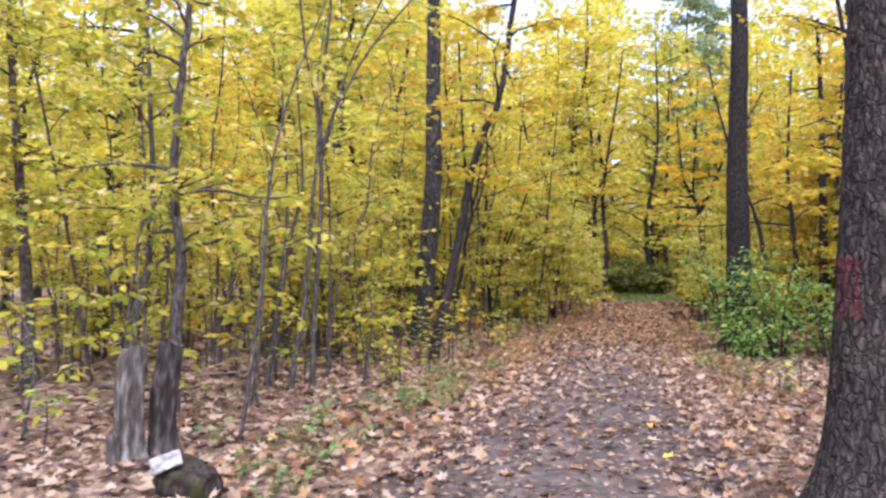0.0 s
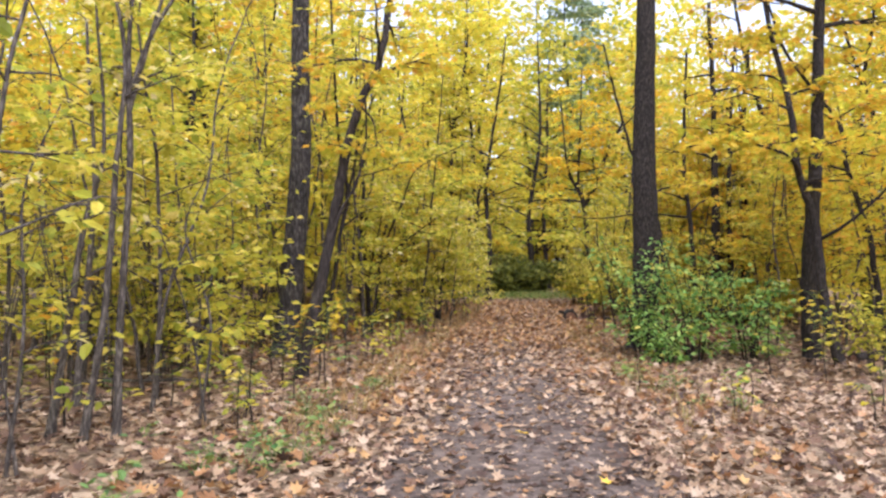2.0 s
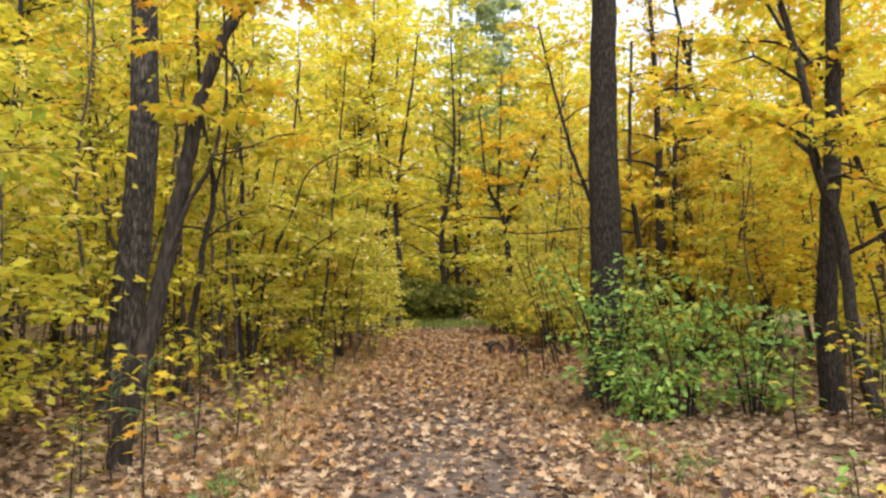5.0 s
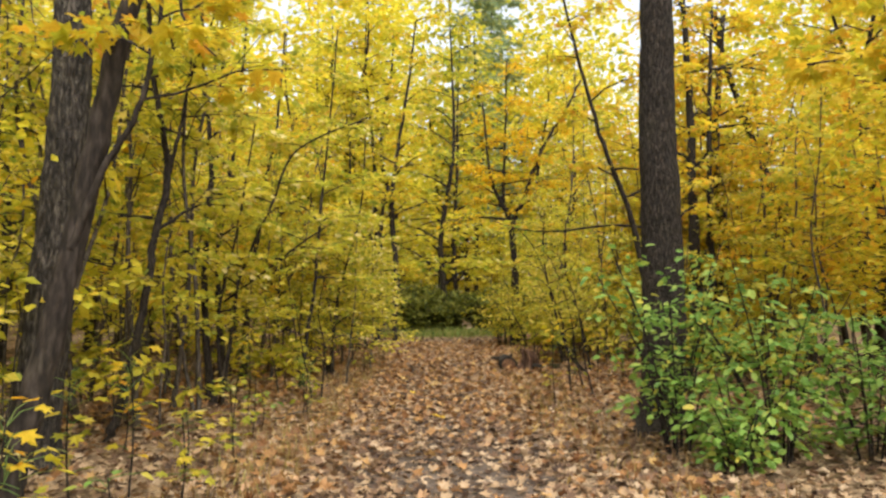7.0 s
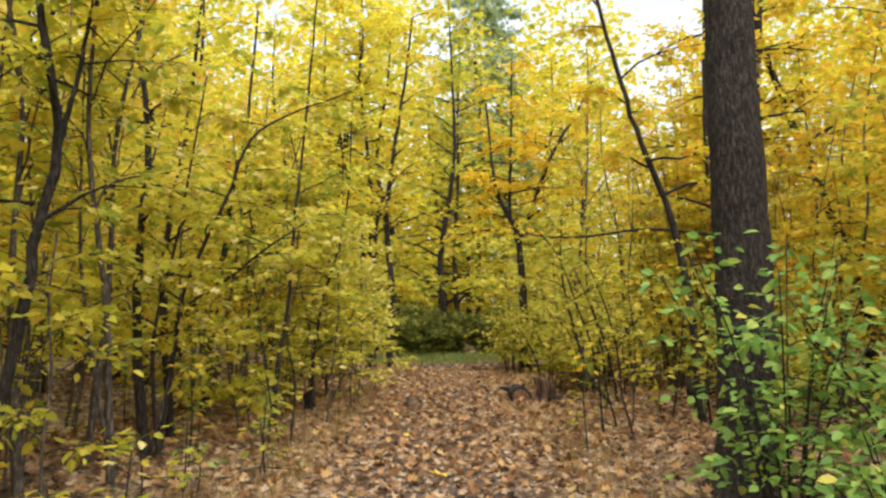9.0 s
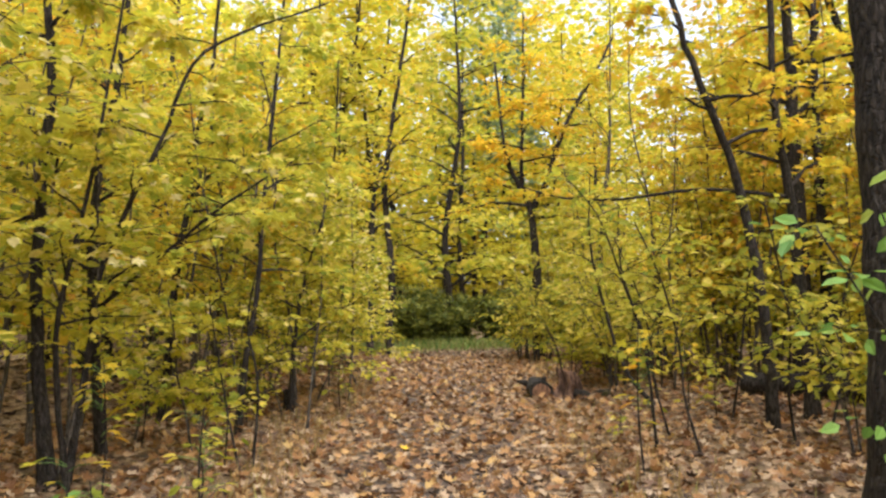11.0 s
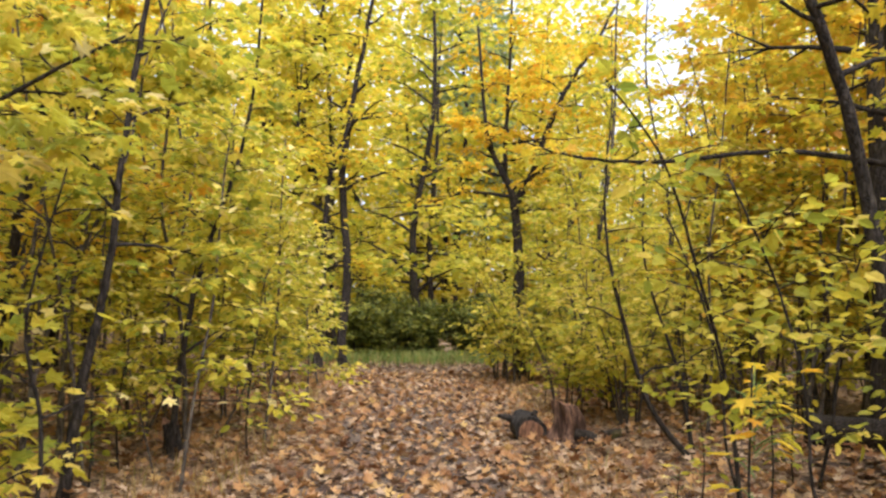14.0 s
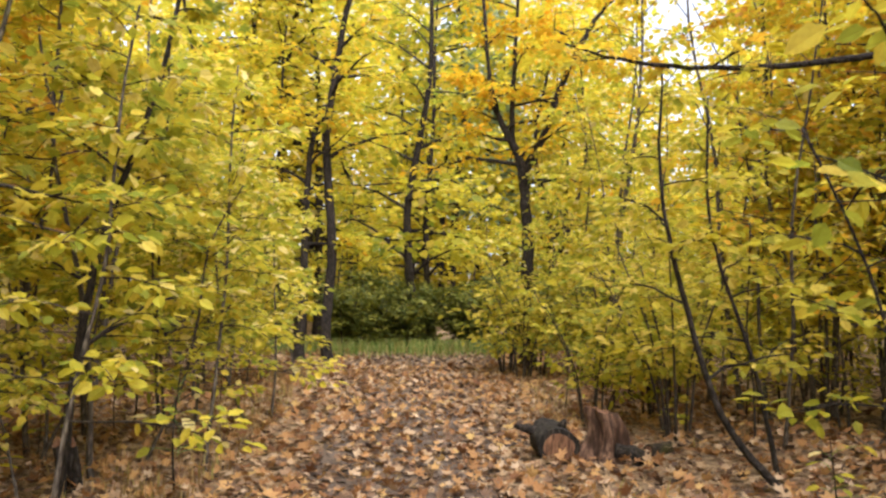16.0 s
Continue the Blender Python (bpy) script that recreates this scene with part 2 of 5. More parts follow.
def half_width(y):
    return np.interp(y, PATH_Y, PATH_W)


def level(x, y):
    """Height of the ground: a slight fall along the path, then a slight rise, with humps beside the path."""
    base = np.interp(y, [-30, 0, 20, 24, 34, 60, 90], [0.0, 0.0, -0.12, -0.1, 0.1, 0.3, 0.0])
    off = np.clip((np.abs(x - centre(y)) - half_width(y)) / 2.5, 0, 1)
    hump = 0.07 * np.sin(1.1 * x + 0.4 * y) + 0.06 * np.sin(0.7 * y - 0.9 * x + 1.3) + 0.05
    far = np.clip(1 - (np.abs(x) + np.abs(y)) / 140, 0, 1)
    return base + off * hump * far


# ---- mesh tools ----
def mesh_object(name, verts, faces, material, parent=None, label="", smooth=False):
    me = bpy.data.meshes.new(name)
    me.from_pydata(np.asarray(verts).tolist() if isinstance(verts, np.ndarray) else verts, [], faces)
    for m in (material if isinstance(material, (list, tuple)) else [material]):
        me.materials.append(m)
    if smooth:
        me.polygons.foreach_set("use_smooth", [True] * len(me.polygons))
    me.update()
    ob = new(name, me)
    if parent is not None:
        ob.parent = parent
    return tagged(ob, label) if label else ob


def bend(points, steps):
    """A smooth line through a few points (Catmull-Rom)."""
    p = np.array(points, float)
    p = np.vstack([2 * p[0] - p[1], p, 2 * p[-1] - p[-2]])
    out = []
    for i in range(1, len(p) - 2):
        for t in np.linspace(0, 1, steps, endpoint=False):
            a, b, c, d = p[i - 1:i + 3]
            out.append(0.5 * (2 * b + (c - a) * t + (2 * a - 5 * b + 4 * c - d) * t * t + (3 * b - a - 3 * c + d) * t ** 3))
    out.append(p[-2])
    return np.array(out)


def tube(verts, faces, line, radii, sides=6, rough=0.0, rng=None, cap=True):
    """Adds a tapering round stem along a line to verts and faces."""
    line, k = np.asarray(line, float), len(verts)
    tang = np.gradient(line, axis=0)
    tang /= np.linalg.norm(tang, axis=1)[:, None] + 1e-9
    ref = np.array([0.0, 1.0, 0.0]) if abs(tang[0][1]) < 0.8 else np.array([1.0, 0.0, 0.0])
    ang = np.arange(sides) * 2 * math.pi / sides
    for i, (c, t, r) in enumerate(zip(line, tang, radii)):
        u = np.cross(ref, t)
        u /= np.linalg.norm(u) + 1e-9
        v = np.cross(t, u)
        rr = np.full(sides, r)
        if rough:
            rr = rr * (1 + rng.normal(0, rough, sides))
        ring = c + np.outer(np.cos(ang) * rr, u) + np.outer(np.sin(ang) * rr, v)
        verts.extend(ring.tolist())
        if i:
            a, b = k + (i - 1) * sides, k + i * sides
            for s in range(sides):
                q = (s + 1) % sides
                faces.append((a + s, a + q, b + q, b + s))
    if cap:
        end = k + (len(line) - 1) * sides
        faces.append(tuple(range(end, end + sides)))


def furrowed_tube(verts, faces, line, radii, depth, seed, stretch=0.3, sides=60):
    """A thick stem whose bark is cut by real fissures: fine rings up to six metres, coarse ones above."""
    line = np.asarray(line, float)
    run = np.concatenate([[0], np.cumsum(np.linalg.norm(np.diff(line, axis=0), axis=1))])
    at = np.concatenate([np.arange(0, min(6.0, run[-1]), 0.035), np.arange(min(6.0, run[-1]), run[-1], 0.3)])
    mid = np.stack([np.interp(at, run, line[:, i]) for i in range(3)], 1)
    rad = np.interp(at, run, radii)
    foot = len(verts)
    for j, (c, r, h) in enumerate(zip(mid, rad, at)):
        swell = 0.16 * math.exp(-h / 0.35)
        for s in range(sides):
            a = s * 2 * math.pi / sides
            ca, sa = math.cos(a), math.sin(a)
            n1 = noise.noise(Vector((4.2 * ca + seed, 4.2 * sa, 4.2 * stretch * h * 3)))
            n2 = noise.noise(Vector((9.0 * ca, 9.0 * sa + seed, 9.0 * stretch * h * 3)))
            groove = 1 - min(1.0, 5.0 * abs(0.6 * n1 + 0.4 * n2))
            rr = r * (1 + swell * math.sin(4 * a + seed) + 0.03 * math.sin(2 * a + 0.8 * h + seed)) - depth * groove + 0.25 * depth * n2
            verts.append((c[0] + rr * ca, c[1] + rr * sa, c[2]))
        if j:
            p, q = foot + (j - 1) * sides, foot + j * sides
            faces += [(p + s, p + (s + 1) % sides, q + (s + 1) % sides, q + s) for s in range(sides)]


OVATE = (np.array([(0, 0, 0), (-0.3, 0.3, 0.05), (-0.24, 0.7, 0.03), (0, 1, -0.08), (0.24, 0.7, 0.03), (0.3, 0.3, 0.05)]), [(0, 3, 2, 1), (0, 5, 4, 3)])
MAPLE = (np.array([(0, 0, 0), (-0.5, 0.16, 0.03), (-0.26, 0.42, 0.06), (-0.46, 0.78, 0.0), (-0.12, 0.68, 0.03), (0, 1.08, -0.1),
                   (0.12, 0.68, 0.03), (0.46, 0.78, 0.0), (0.26, 0.42, 0.06), (0.5, 0.16, 0.03)]), [(0, 5, 4, 3, 2, 1), (0, 9, 8, 7, 6, 5)])
KITE = (np.array([(0, 0, 0), (-0.36, 0.5, 0.06), (0, 1, -0.05), (0.36, 0.5, 0.06)]), [(0, 3, 2, 1)])
CURLED = (np.array([(0, 0, 0.02), (-0.5, 0.16, 0.16), (-0.26, 0.42, 0.1), (-0.46, 0.78, 0.24), (-0.12, 0.68, 0.05), (0, 1.08, 0.16),
                    (0.12, 0.68, 0.04), (0.46, 0.78, 0.2), (0.26, 0.42, 0.08), (0.5, 0.16, 0.14)]), MAPLE[1])


def leaves(places, ways, ups, sizes, shape):
    """Vertices and faces of many leaves: place, pointing way, upper side and length of each."""
    form, faces = shape
    d = ways / (np.linalg.norm(ways, axis=1)[:, None] + 1e-9)
    r = np.cross(d, ups)
    r /= np.linalg.norm(r, axis=1)[:, None] + 1e-9
    u = np.cross(r, d)
    v = places[:, None, :] + sizes[:, None, None] * (form[None, :, 0:1] * r[:, None, :] + form[None, :, 1:2] * d[:, None, :] + form[None, :, 2:3] * u[:, None, :])
    n, k = len(places), len(form)
    f = [tuple(i * k + c for c in face) for i in range(n) for face in faces]
    return v.reshape(-1, 3), f


def spray(rng, line, count, reach, size, droop=0.3, flat=0.6):
    """Leaves set along the outer part of a twig, in a flat layer."""
    t = rng.uniform(0.25, 1.0, count) ** 0.8 * (len(line) - 1)
    i = np.minimum(t.astype(int), len(line) - 2)
    f = (t - i)[:, None]
    at = np.asarray(line)[i] * (1 - f) + np.asarray(line)[i + 1] * f
    way = (np.asarray(line)[-1] - np.asarray(line)[0])[None, :] / (np.linalg.norm(line[-1] - line[0]) + 1e-6)
    a = rng.uniform(-math.pi, math.pi, count)
    out = np.stack([np.cos(a), np.sin(a), rng.normal(-droop, 0.35, count)], 1) + 0.6 * way
    at = at + out * (reach * rng.uniform(0.1, 1, count))[:, None] * np.array([1, 1, 0.6])
    up = np.stack([rng.normal(0, flat, count), rng.normal(0, flat, count), np.ones(count)], 1)
    return at, out, up, size * rng.uniform(0.6, 1.25, count)


def grow(rng, line, radii, start, boughs, length, per_bough, size, rise=(0.15, 0.8), twigs=3, reach=0.16, sag=0.25, wind=None):
    """Boughs with twigs and leaves round a stem. Returns wood (lines and radii) and leaf data."""
    wood, data = [], []
    n = len(line)
    for k in range(boughs):
        t = start + (1 - start) * (k + rng.uniform(0, 1)) / boughs
        i = min(int(t * (n - 1)), n - 2)
        f = t * (n - 1) - i
        foot = line[i] * (1 - f) + line[i + 1] * f
        rad = radii[i] * 0.55
        az = k * 2.4 + rng.uniform(-0.6, 0.6) if wind is None else wind + rng.normal(0, 0.7)
        el = rng.uniform(*rise)
        ln = length * rng.uniform(0.55, 1.15) * (1.0 - 0.55 * max(0, (t - start) / (1 - start + 1e-6)))
        way = np.array([math.cos(az) * math.cos(el), math.sin(az) * math.cos(el), math.sin(el)])
        s = np.linspace(0, 1, 6)[:, None]
        bough = foot + way * ln * s + np.array([0, 0, -sag * ln]) * s ** 2 + np.cumsum(rng.normal(0, 0.02 * ln, (6, 3)), axis=0) * (s > 0)
        wood.append((bough, np.linspace(max(rad, 0.006), 0.003, 6), True))
        data.append(spray(rng, bough, int(per_bough * 0.4), reach, size))
        for j in range(twigs):
            q = rng.uniform(0.25, 0.9)
            m = int(q * 5)
            a2 = az + rng.choice([-1, 1]) * rng.uniform(0.4, 1.1)
            w2 = np.array([math.cos(a2), math.sin(a2), rng.uniform(-0.1, 0.35)])
            l2 = ln * rng.uniform(0.25, 0.5)
            twig = bough[m] + w2 * l2 * np.linspace(0, 1, 4)[:, None] + np.cumsum(rng.normal(0, 0.02 * l2, (4, 3)), axis=0)
            wood.append((twig, np.linspace(max(rad * 0.45, 0.004), 0.002, 4), False))
            data.append(spray(rng, twig, int(per_bough * 0.6 / twigs), reach, size))
    return wood, data


def plant(name, label, category, stems, crown, leaf_mat, bark, seed, shape=MAPLE, sides=7, group="", at=None, stem_name="trunk", split=True, lean_wood=False):
    """A woody plant: an Empty with its stems, boughs and crown. stems: (points, base radius, tip radius, flare).
    crown: settings for grow(), or None; one for all stems or a list."""
    rng = np.random.default_rng(seed)
    base = new(name)
    tagged(base, label, category, group)
    foot = np.array(stems[0][0][0], float) if at is None else np.array(at, float)
    base.location = foot
    wood_v, wood_f, places = [], [], []
    for k, (points, r0, r1, flare) in enumerate(stems):
        line = bend(np.array(points, float) - foot, 6)
        h = np.linspace(0, 1, len(line))
        length = np.linalg.norm(np.diff(line, axis=0), axis=1).sum()
        radii = r0 + (r1 - r0) * h + flare * r0 * np.exp(-h * length / 0.22)
        line[1:-1] += rng.normal(0, min(0.12 * r0, 0.007), line[1:-1].shape)
        v, f = [], []
        if r0 > 0.19:
            furrowed_tube(v, f, line, radii, 0.014 if bark is BARK_FURROWED else 0.008, seed)
        else:
            tube(v, f, line, radii, sides if r0 > 0.04 else 5 if r0 > 0.015 else 4, 0.04, rng)
        mesh_object(stem_name, v, f, bark, base, smooth=True)
        setting = crown[k] if isinstance(crown, list) else crown
        if setting:
            w, d = grow(rng, line, radii, **setting)
            for bl, br, main in w:
                if main and split:
                    v, f = [], []
                    tube(v, f, bl, br, 6)
                    mesh_object("bough", v, f, bark, base, smooth=True)
                else:
                    tube(wood_v, wood_f, bl[:: 2] if lean_wood else bl, br[:: 2] if lean_wood else br, 3, cap=False)
            places += d
    if wood_v:
        tagged(mesh_object("twigwork", wood_v, wood_f, TWIG if bark is not BARK else BARK, base, smooth=True), kind="stuff")
    if places and sum(len(d[0]) for d in places):
        v, f = leaves(*[np.concatenate([d[i] for d in places]) for i in range(4)], shape)
        mesh_object("crown", v, f, leaf_mat, base)
    return base

# ---- ground and path ----
def axis(lo, hi, step, reach):
    mid = np.arange(lo, hi + step / 2, step)
    out = np.geomspace(1, reach, 14)
    return np.concatenate([lo - out[::-1], mid, hi + out])


def build_ground():
    xs, ys = axis(-14, 26, 0.3, 700), axis(-8, 52, 0.3, 700)
    gx, gy = np.meshgrid(xs, ys)
    gz = level(gx, gy)
    w = len(xs)
    faces = [(j * w + i, j * w + i + 1, (j + 1) * w + i + 1, (j + 1) * w + i) for j in range(len(ys) - 1) for i in range(w - 1)]
    ob = mesh_object("ground", np.stack([gx, gy, gz], -1).reshape(-1, 3), faces, SOIL, smooth=True)
    tagged(ob, "brown forest floor of leaf mould and soil", "ground", kind="structure")


def build_path():
    rng = np.random.default_rng(3)
    ys = np.arange(-12, 35.5, 0.2)
    fr = np.linspace(-1, 1, 13)
    v, f = [], []
    for y in ys:
        c, w = centre(y), half_width(y) * 0.86
        for k, s in enumerate(fr):
            e = 0.14 * math.sin(2.1 * y + k) + 0.1 * math.sin(5.3 * y - k) + rng.normal(0, 0.03) if abs(s) == 1 else 0
            x = c + s * w + e
            v.append((x, y, float(level(x, y)) + 0.016 - 0.012 * abs(s) ** 3 + 0.006 * math.sin(3 * x + 2 * y)))
    n = len(fr)
    for j in range(len(ys) - 1):
        f += [(j * n + i, j * n + i + 1, (j + 1) * n + i + 1, (j + 1) * n + i) for i in range(n - 1)]
    ob = mesh_object("path", v, f, DIRT, smooth=True)
    return tagged(ob, "trodden grey-brown dirt footpath strewn with fallen leaves", "path", kind="structure")


build_ground()
path = build_path()


# ---- the big trees beside the path ----
HIGH = dict(start=0.82, boughs=14, length=2.6, per_bough=55, size=0.15, twigs=4, reach=0.3)


def at_ground(x, y, dz=-0.05):
    return (x, y, float(level(x, y)) + dz)


def painted_tree():
    """The old tree with the red mark: plated bark modelled in the mesh."""
    rng = np.random.default_rng(5)
    base = new("tree")
    tagged(base, "old tree with fissured brown bark and worn red paint mark", "tree")
    x0, y0 = 2.44, 4.55
    base.location = at_ground(x0, y0, -0.04)
    zs = np.concatenate([np.linspace(0, 3.6, 190), np.linspace(3.8, 11, 16)])
    sides = 72
    v, f = [], []
    for j, z in enumerate(zs):
        r = 0.195 - 0.008 * z + 0.27 * math.exp(-z / 0.24)
        lean = 0.05 * z + 0.02 * math.sin(z)
        for s in range(sides):
            a = s * 2 * math.pi / sides
            lobe = 1 + 0.1 * math.exp(-z / 0.3) * math.sin(5 * a + 0.7) + 0.03 * math.sin(2 * a + z)
            p = Vector((math.cos(a) * 2.6, math.sin(a) * 2.6, z * 2.2))
            plate = noise.noise(p * 2.3) * 0.5 + noise.noise(Vector((p.x * 5.5, p.y * 5.5, p.z * 2.2))) * 0.5
            crack = -min(1.0, abs(plate) * 6) * 0.012 + 0.012
            rr = r * lobe - crack + 0.004 * noise.noise(p * 14)
            v.append((math.cos(a) * rr + lean, math.sin(a) * rr, z))
        if j:
            p0, p1 = (j - 1) * sides, j * sides
            f += [(p0 + s, p0 + (s + 1) % sides, p1 + (s + 1) % sides, p1 + s) for s in range(sides)]
    mesh_object("trunk", v, f, BARK_RED, base, "deeply fissured bark with a red paint stroke", smooth=True)
    line = np.array([(0.05 * z, 0, z) for z in np.linspace(0, 11, 24)])
    w, d = grow(rng, line, np.linspace(0.2, 0.06, 24), 0.66, 12, 2.6, 50, 0.15, twigs=4, reach=0.3)
    wv, wf = [], []
    for bl, br, main in w:
        if main:
            bv, bf = [], []
            tube(bv, bf, bl, br, 6)
            mesh_object("bough", bv, bf, BARK, base, smooth=True)
        else:
            tube(wv, wf, bl, br, 3, cap=False)
    tagged(mesh_object("twigwork", wv, wf, BARK, base, smooth=True), kind="stuff")
    lv, lf = leaves(*[np.concatenate([q[i] for q in d]) for i in range(4)], OVATE)
    mesh_object("crown", lv, lf, GOLD, base)


painted_tree()
plant("tree", "tall straight tree with dark fissured bark in the undergrowth", "tree",
      [([at_ground(-0.48, 16.1), (-0.37, 16.1, 1.1), (-0.29, 16.1, 2.2), (-0.22, 16.1, 3.5), (-0.24, 16.1, 5.2), (-0.27, 16.15, 8), (-0.4, 16.3, 11)], 0.23, 0.12, 0.65)],
      HIGH, GOLD, BARK_FURROWED, 11, OVATE, 14)
plant("tree", "slender leaning tree with smooth dark bark, forking above", "tree",
      [([at_ground(-0.17, 13.5), (-0.08, 13.5, 0.35), (0.07, 13.5, 0.97), (0.21, 13.5, 1.68), (0.4, 13.5, 2.66), (0.52, 13.5, 3.35), (0.72, 13.5, 3.95), (0.97, 13.52, 4.55), (1.25, 13.6, 6.5), (1.5, 13.7, 8.5)], 0.1, 0.04, 0.5),
       ([(0.24, 13.44, 1.8), (0.42, 13.4, 2.3), (0.62, 13.36, 2.7), (0.75, 13.3, 3.4), (0.7, 13.3, 4.4)], 0.03, 0.01, 0.0),
       ([(0.66, 13.45, 3.8), (0.85, 13.3, 3.55), (0.9, 13.2, 3.25), (1.1, 13.1, 3.0)], 0.018, 0.006, 0.0)],
      [dict(start=0.72, boughs=12, length=2.0, per_bough=90, size=0.12, twigs=4, reach=0.25), dict(start=0.5, boughs=7, length=1.0, per_bough=50, size=0.11), None], GOLD, BARK_SMOOTH, 12, MAPLE, 12)
plant("tree", "tall dark-barked tree with a flared foot standing in a green shrub", "tree",
      [([at_ground(6.08, 16.0), (6.15, 15.97, 1.0), (6.14, 15.97, 2.4), (6.12, 15.97, 3.9), (6.18, 16, 6.0), (6.2, 16.1, 9), (6.3, 16.2, 13)], 0.27, 0.14, 0.75)],
      dict(start=0.8, boughs=12, length=2.6, per_bough=60, size=0.15, twigs=4, reach=0.3), GOLD, BARK, 13, OVATE, 20)
plant("tree", "dark upright tree crossing a leaning neighbour", "tree",
      [([at_ground(7.9, 13.6), (7.87, 13.6, 1.5), (7.95, 13.55, 3.0), (7.98, 13.5, 4.4), (8.05, 13.5, 6.5), (8.2, 13.6, 9.5)], 0.135, 0.06, 0.3)],
      dict(start=0.68, boughs=13, length=2.4, per_bough=90, size=0.12, twigs=4, reach=0.25), GOLD, BARK, 14, MAPLE, 14)
plant("tree", "leaning dark tree with pale golden maple leaves on low boughs", "tree",
      [([at_ground(7.9, 12.9), (7.75, 13.05, 0.85), (7.64, 13.15, 2.2), (7.48, 13.3, 2.95), (7.4, 13.38, 4.0), (7.2, 13.55, 5.2), (6.9, 13.8, 7.5)], 0.085, 0.03, 0.2),
       ([(7.5, 13.28, 2.9), (7.2, 13.0, 3.1), (6.7, 12.7, 3.2), (6.0, 12.6, 3.3), (5.3, 12.7, 3.2)], 0.03, 0.008, 0.0),
       ([(7.7, 13.1, 1.9), (7.9, 12.6, 2.2), (8.3, 12.0, 2.9), (8.6, 11.6, 3.6)], 0.03, 0.008, 0.0)],
      [dict(start=0.45, boughs=12, length=1.8, per_bough=70, size=0.13, twigs=4, reach=0.25), dict(start=0.2, boughs=12, length=0.85, per_bough=34, size=0.12), dict(start=0.3, boughs=7, length=0.8, per_bough=26, size=0.13)],
      GOLD, BARK, 15, MAPLE, 12)
plant("tree", "thin dark arching tree among golden leaves", "tree",
      [([at_ground(9.4, 13.8), (9.4, 13.9, 0.6), (9.25, 14.0, 2.0), (9.0, 14.2, 3.2), (8.9, 14.3, 4.0), (8.3, 14.9, 5.4), (8.0, 15.2, 7)], 0.06, 0.02, 0.3)],
      dict(start=0.4, boughs=12, length=1.6, per_bough=70, size=0.12, twigs=3, reach=0.22), GOLD, BARK, 16, MAPLE, 10)
plant("tree", "leaning slender tree with dark bark over the undergrowth", "tree",
      [([at_ground(8.5, 20.0), (8.48, 20.0, 0.9), (8.36, 20.1, 2.3), (8.12, 20.1, 3.15), (7.68, 20.1, 4.2), (7.3, 20.2, 5.6), (7.0, 20.3, 7.0)], 0.075, 0.02, 0.3)],
      dict(start=0.5, boughs=10, length=1.6, per_bough=70, size=0.12, twigs=3, reach=0.22), GOLD, BARK, 17, MAPLE, 12)
plant("tree", "dark double-stemmed tree at the edge of the undergrowth", "tree",
      [([at_ground(11.1, 22.4), (11.12, 22.4, 1.8), (11.1, 22.4, 3.8), (11.08, 22.4, 5.8), (11.0, 22.5, 9)], 0.16, 0.05, 0.5),
       ([at_ground(11.4, 22.3), (11.5, 22.3, 1.6), (11.45, 22.3, 3.4), (11.6, 22.4, 6.0), (11.8, 22.5, 8)], 0.1, 0.03, 0.3)],
      dict(start=0.55, boughs=10, length=2.2, per_bough=80, size=0.13, twigs=3, reach=0.25), GOLD, BARK, 18, OVATE, 12)
plant("tree", "curving tree at the far bend of the path", "tree",
      [([at_ground(7.05, 33.0), (6.94, 33.0, 0.7), (7.04, 33.0, 2.3), (6.86, 33.0, 4.5), (7.0, 33.0, 6.0), (7.2, 33.0, 7.3), (7.5, 33.0, 9.2), (7.7, 33.0, 11)], 0.125, 0.03, 0.4),
       ([at_ground(6.45, 33.1), (6.5, 33.1, 1.9), (6.55, 33.1, 4.2), (6.8, 33.1, 5.3)], 0.1, 0.04, 0.4)],
      dict(start=0.4, boughs=14, length=2.2, per_bough=90, size=0.14, twigs=3, reach=0.25), GOLD, BARK, 19, OVATE, 10)
plant("tree", "forked maple with a golden crown past the end of the path", "tree",
      [([at_ground(10.7, 31.5), (10.66, 31.5, 1.8), (10.64, 31.5, 2.9), (10.5, 31.5, 4.0), (10.3, 31.5, 4.5), (10.03, 31.5, 4.95), (9.8, 31.5, 5.6), (9.6, 31.6, 8)], 0.14, 0.03, 0.4),
       ([(10.5, 31.5, 3.85), (10.66, 31.5, 4.15), (10.97, 31.5, 4.7), (11.44, 31.5, 5.95), (11.97, 31.5, 7.0), (12.5, 31.5, 7.8), (13.2, 31.6, 9)], 0.1, 0.03, 0.0),
       ([(10.3, 31.5, 4.5), (10.28, 31.5, 5.2), (10.4, 31.6, 7.0), (10.5, 31.7, 9.5)], 0.07, 0.02, 0.0)],
      dict(start=0.35, boughs=12, length=2.0, per_bough=100, size=0.14, twigs=3, reach=0.25), AMBER, BARK, 20, OVATE, 10)
plant("tree", "dark slanting tree in golden undergrowth", "tree",
      [([at_ground(14.2, 22.5), (14.17, 22.56, 1.7), (13.7, 22.9, 3.8), (13.2, 23.3, 5.8), (12.8, 23.6, 7.7), (12.6, 24, 10)], 0.13, 0.04, 0.3),
       ([at_ground(12.7, 23.6), (12.7, 23.5, 2.5), (12.6, 23.55, 5.1), (12.8, 23.4, 8.4)], 0.16, 0.05, 0.5)],
      dict(start=0.5, boughs=12, length=2.4, per_bough=90, size=0.14, twigs=3, reach=0.25), GOLD, BARK, 21, OVATE, 10)

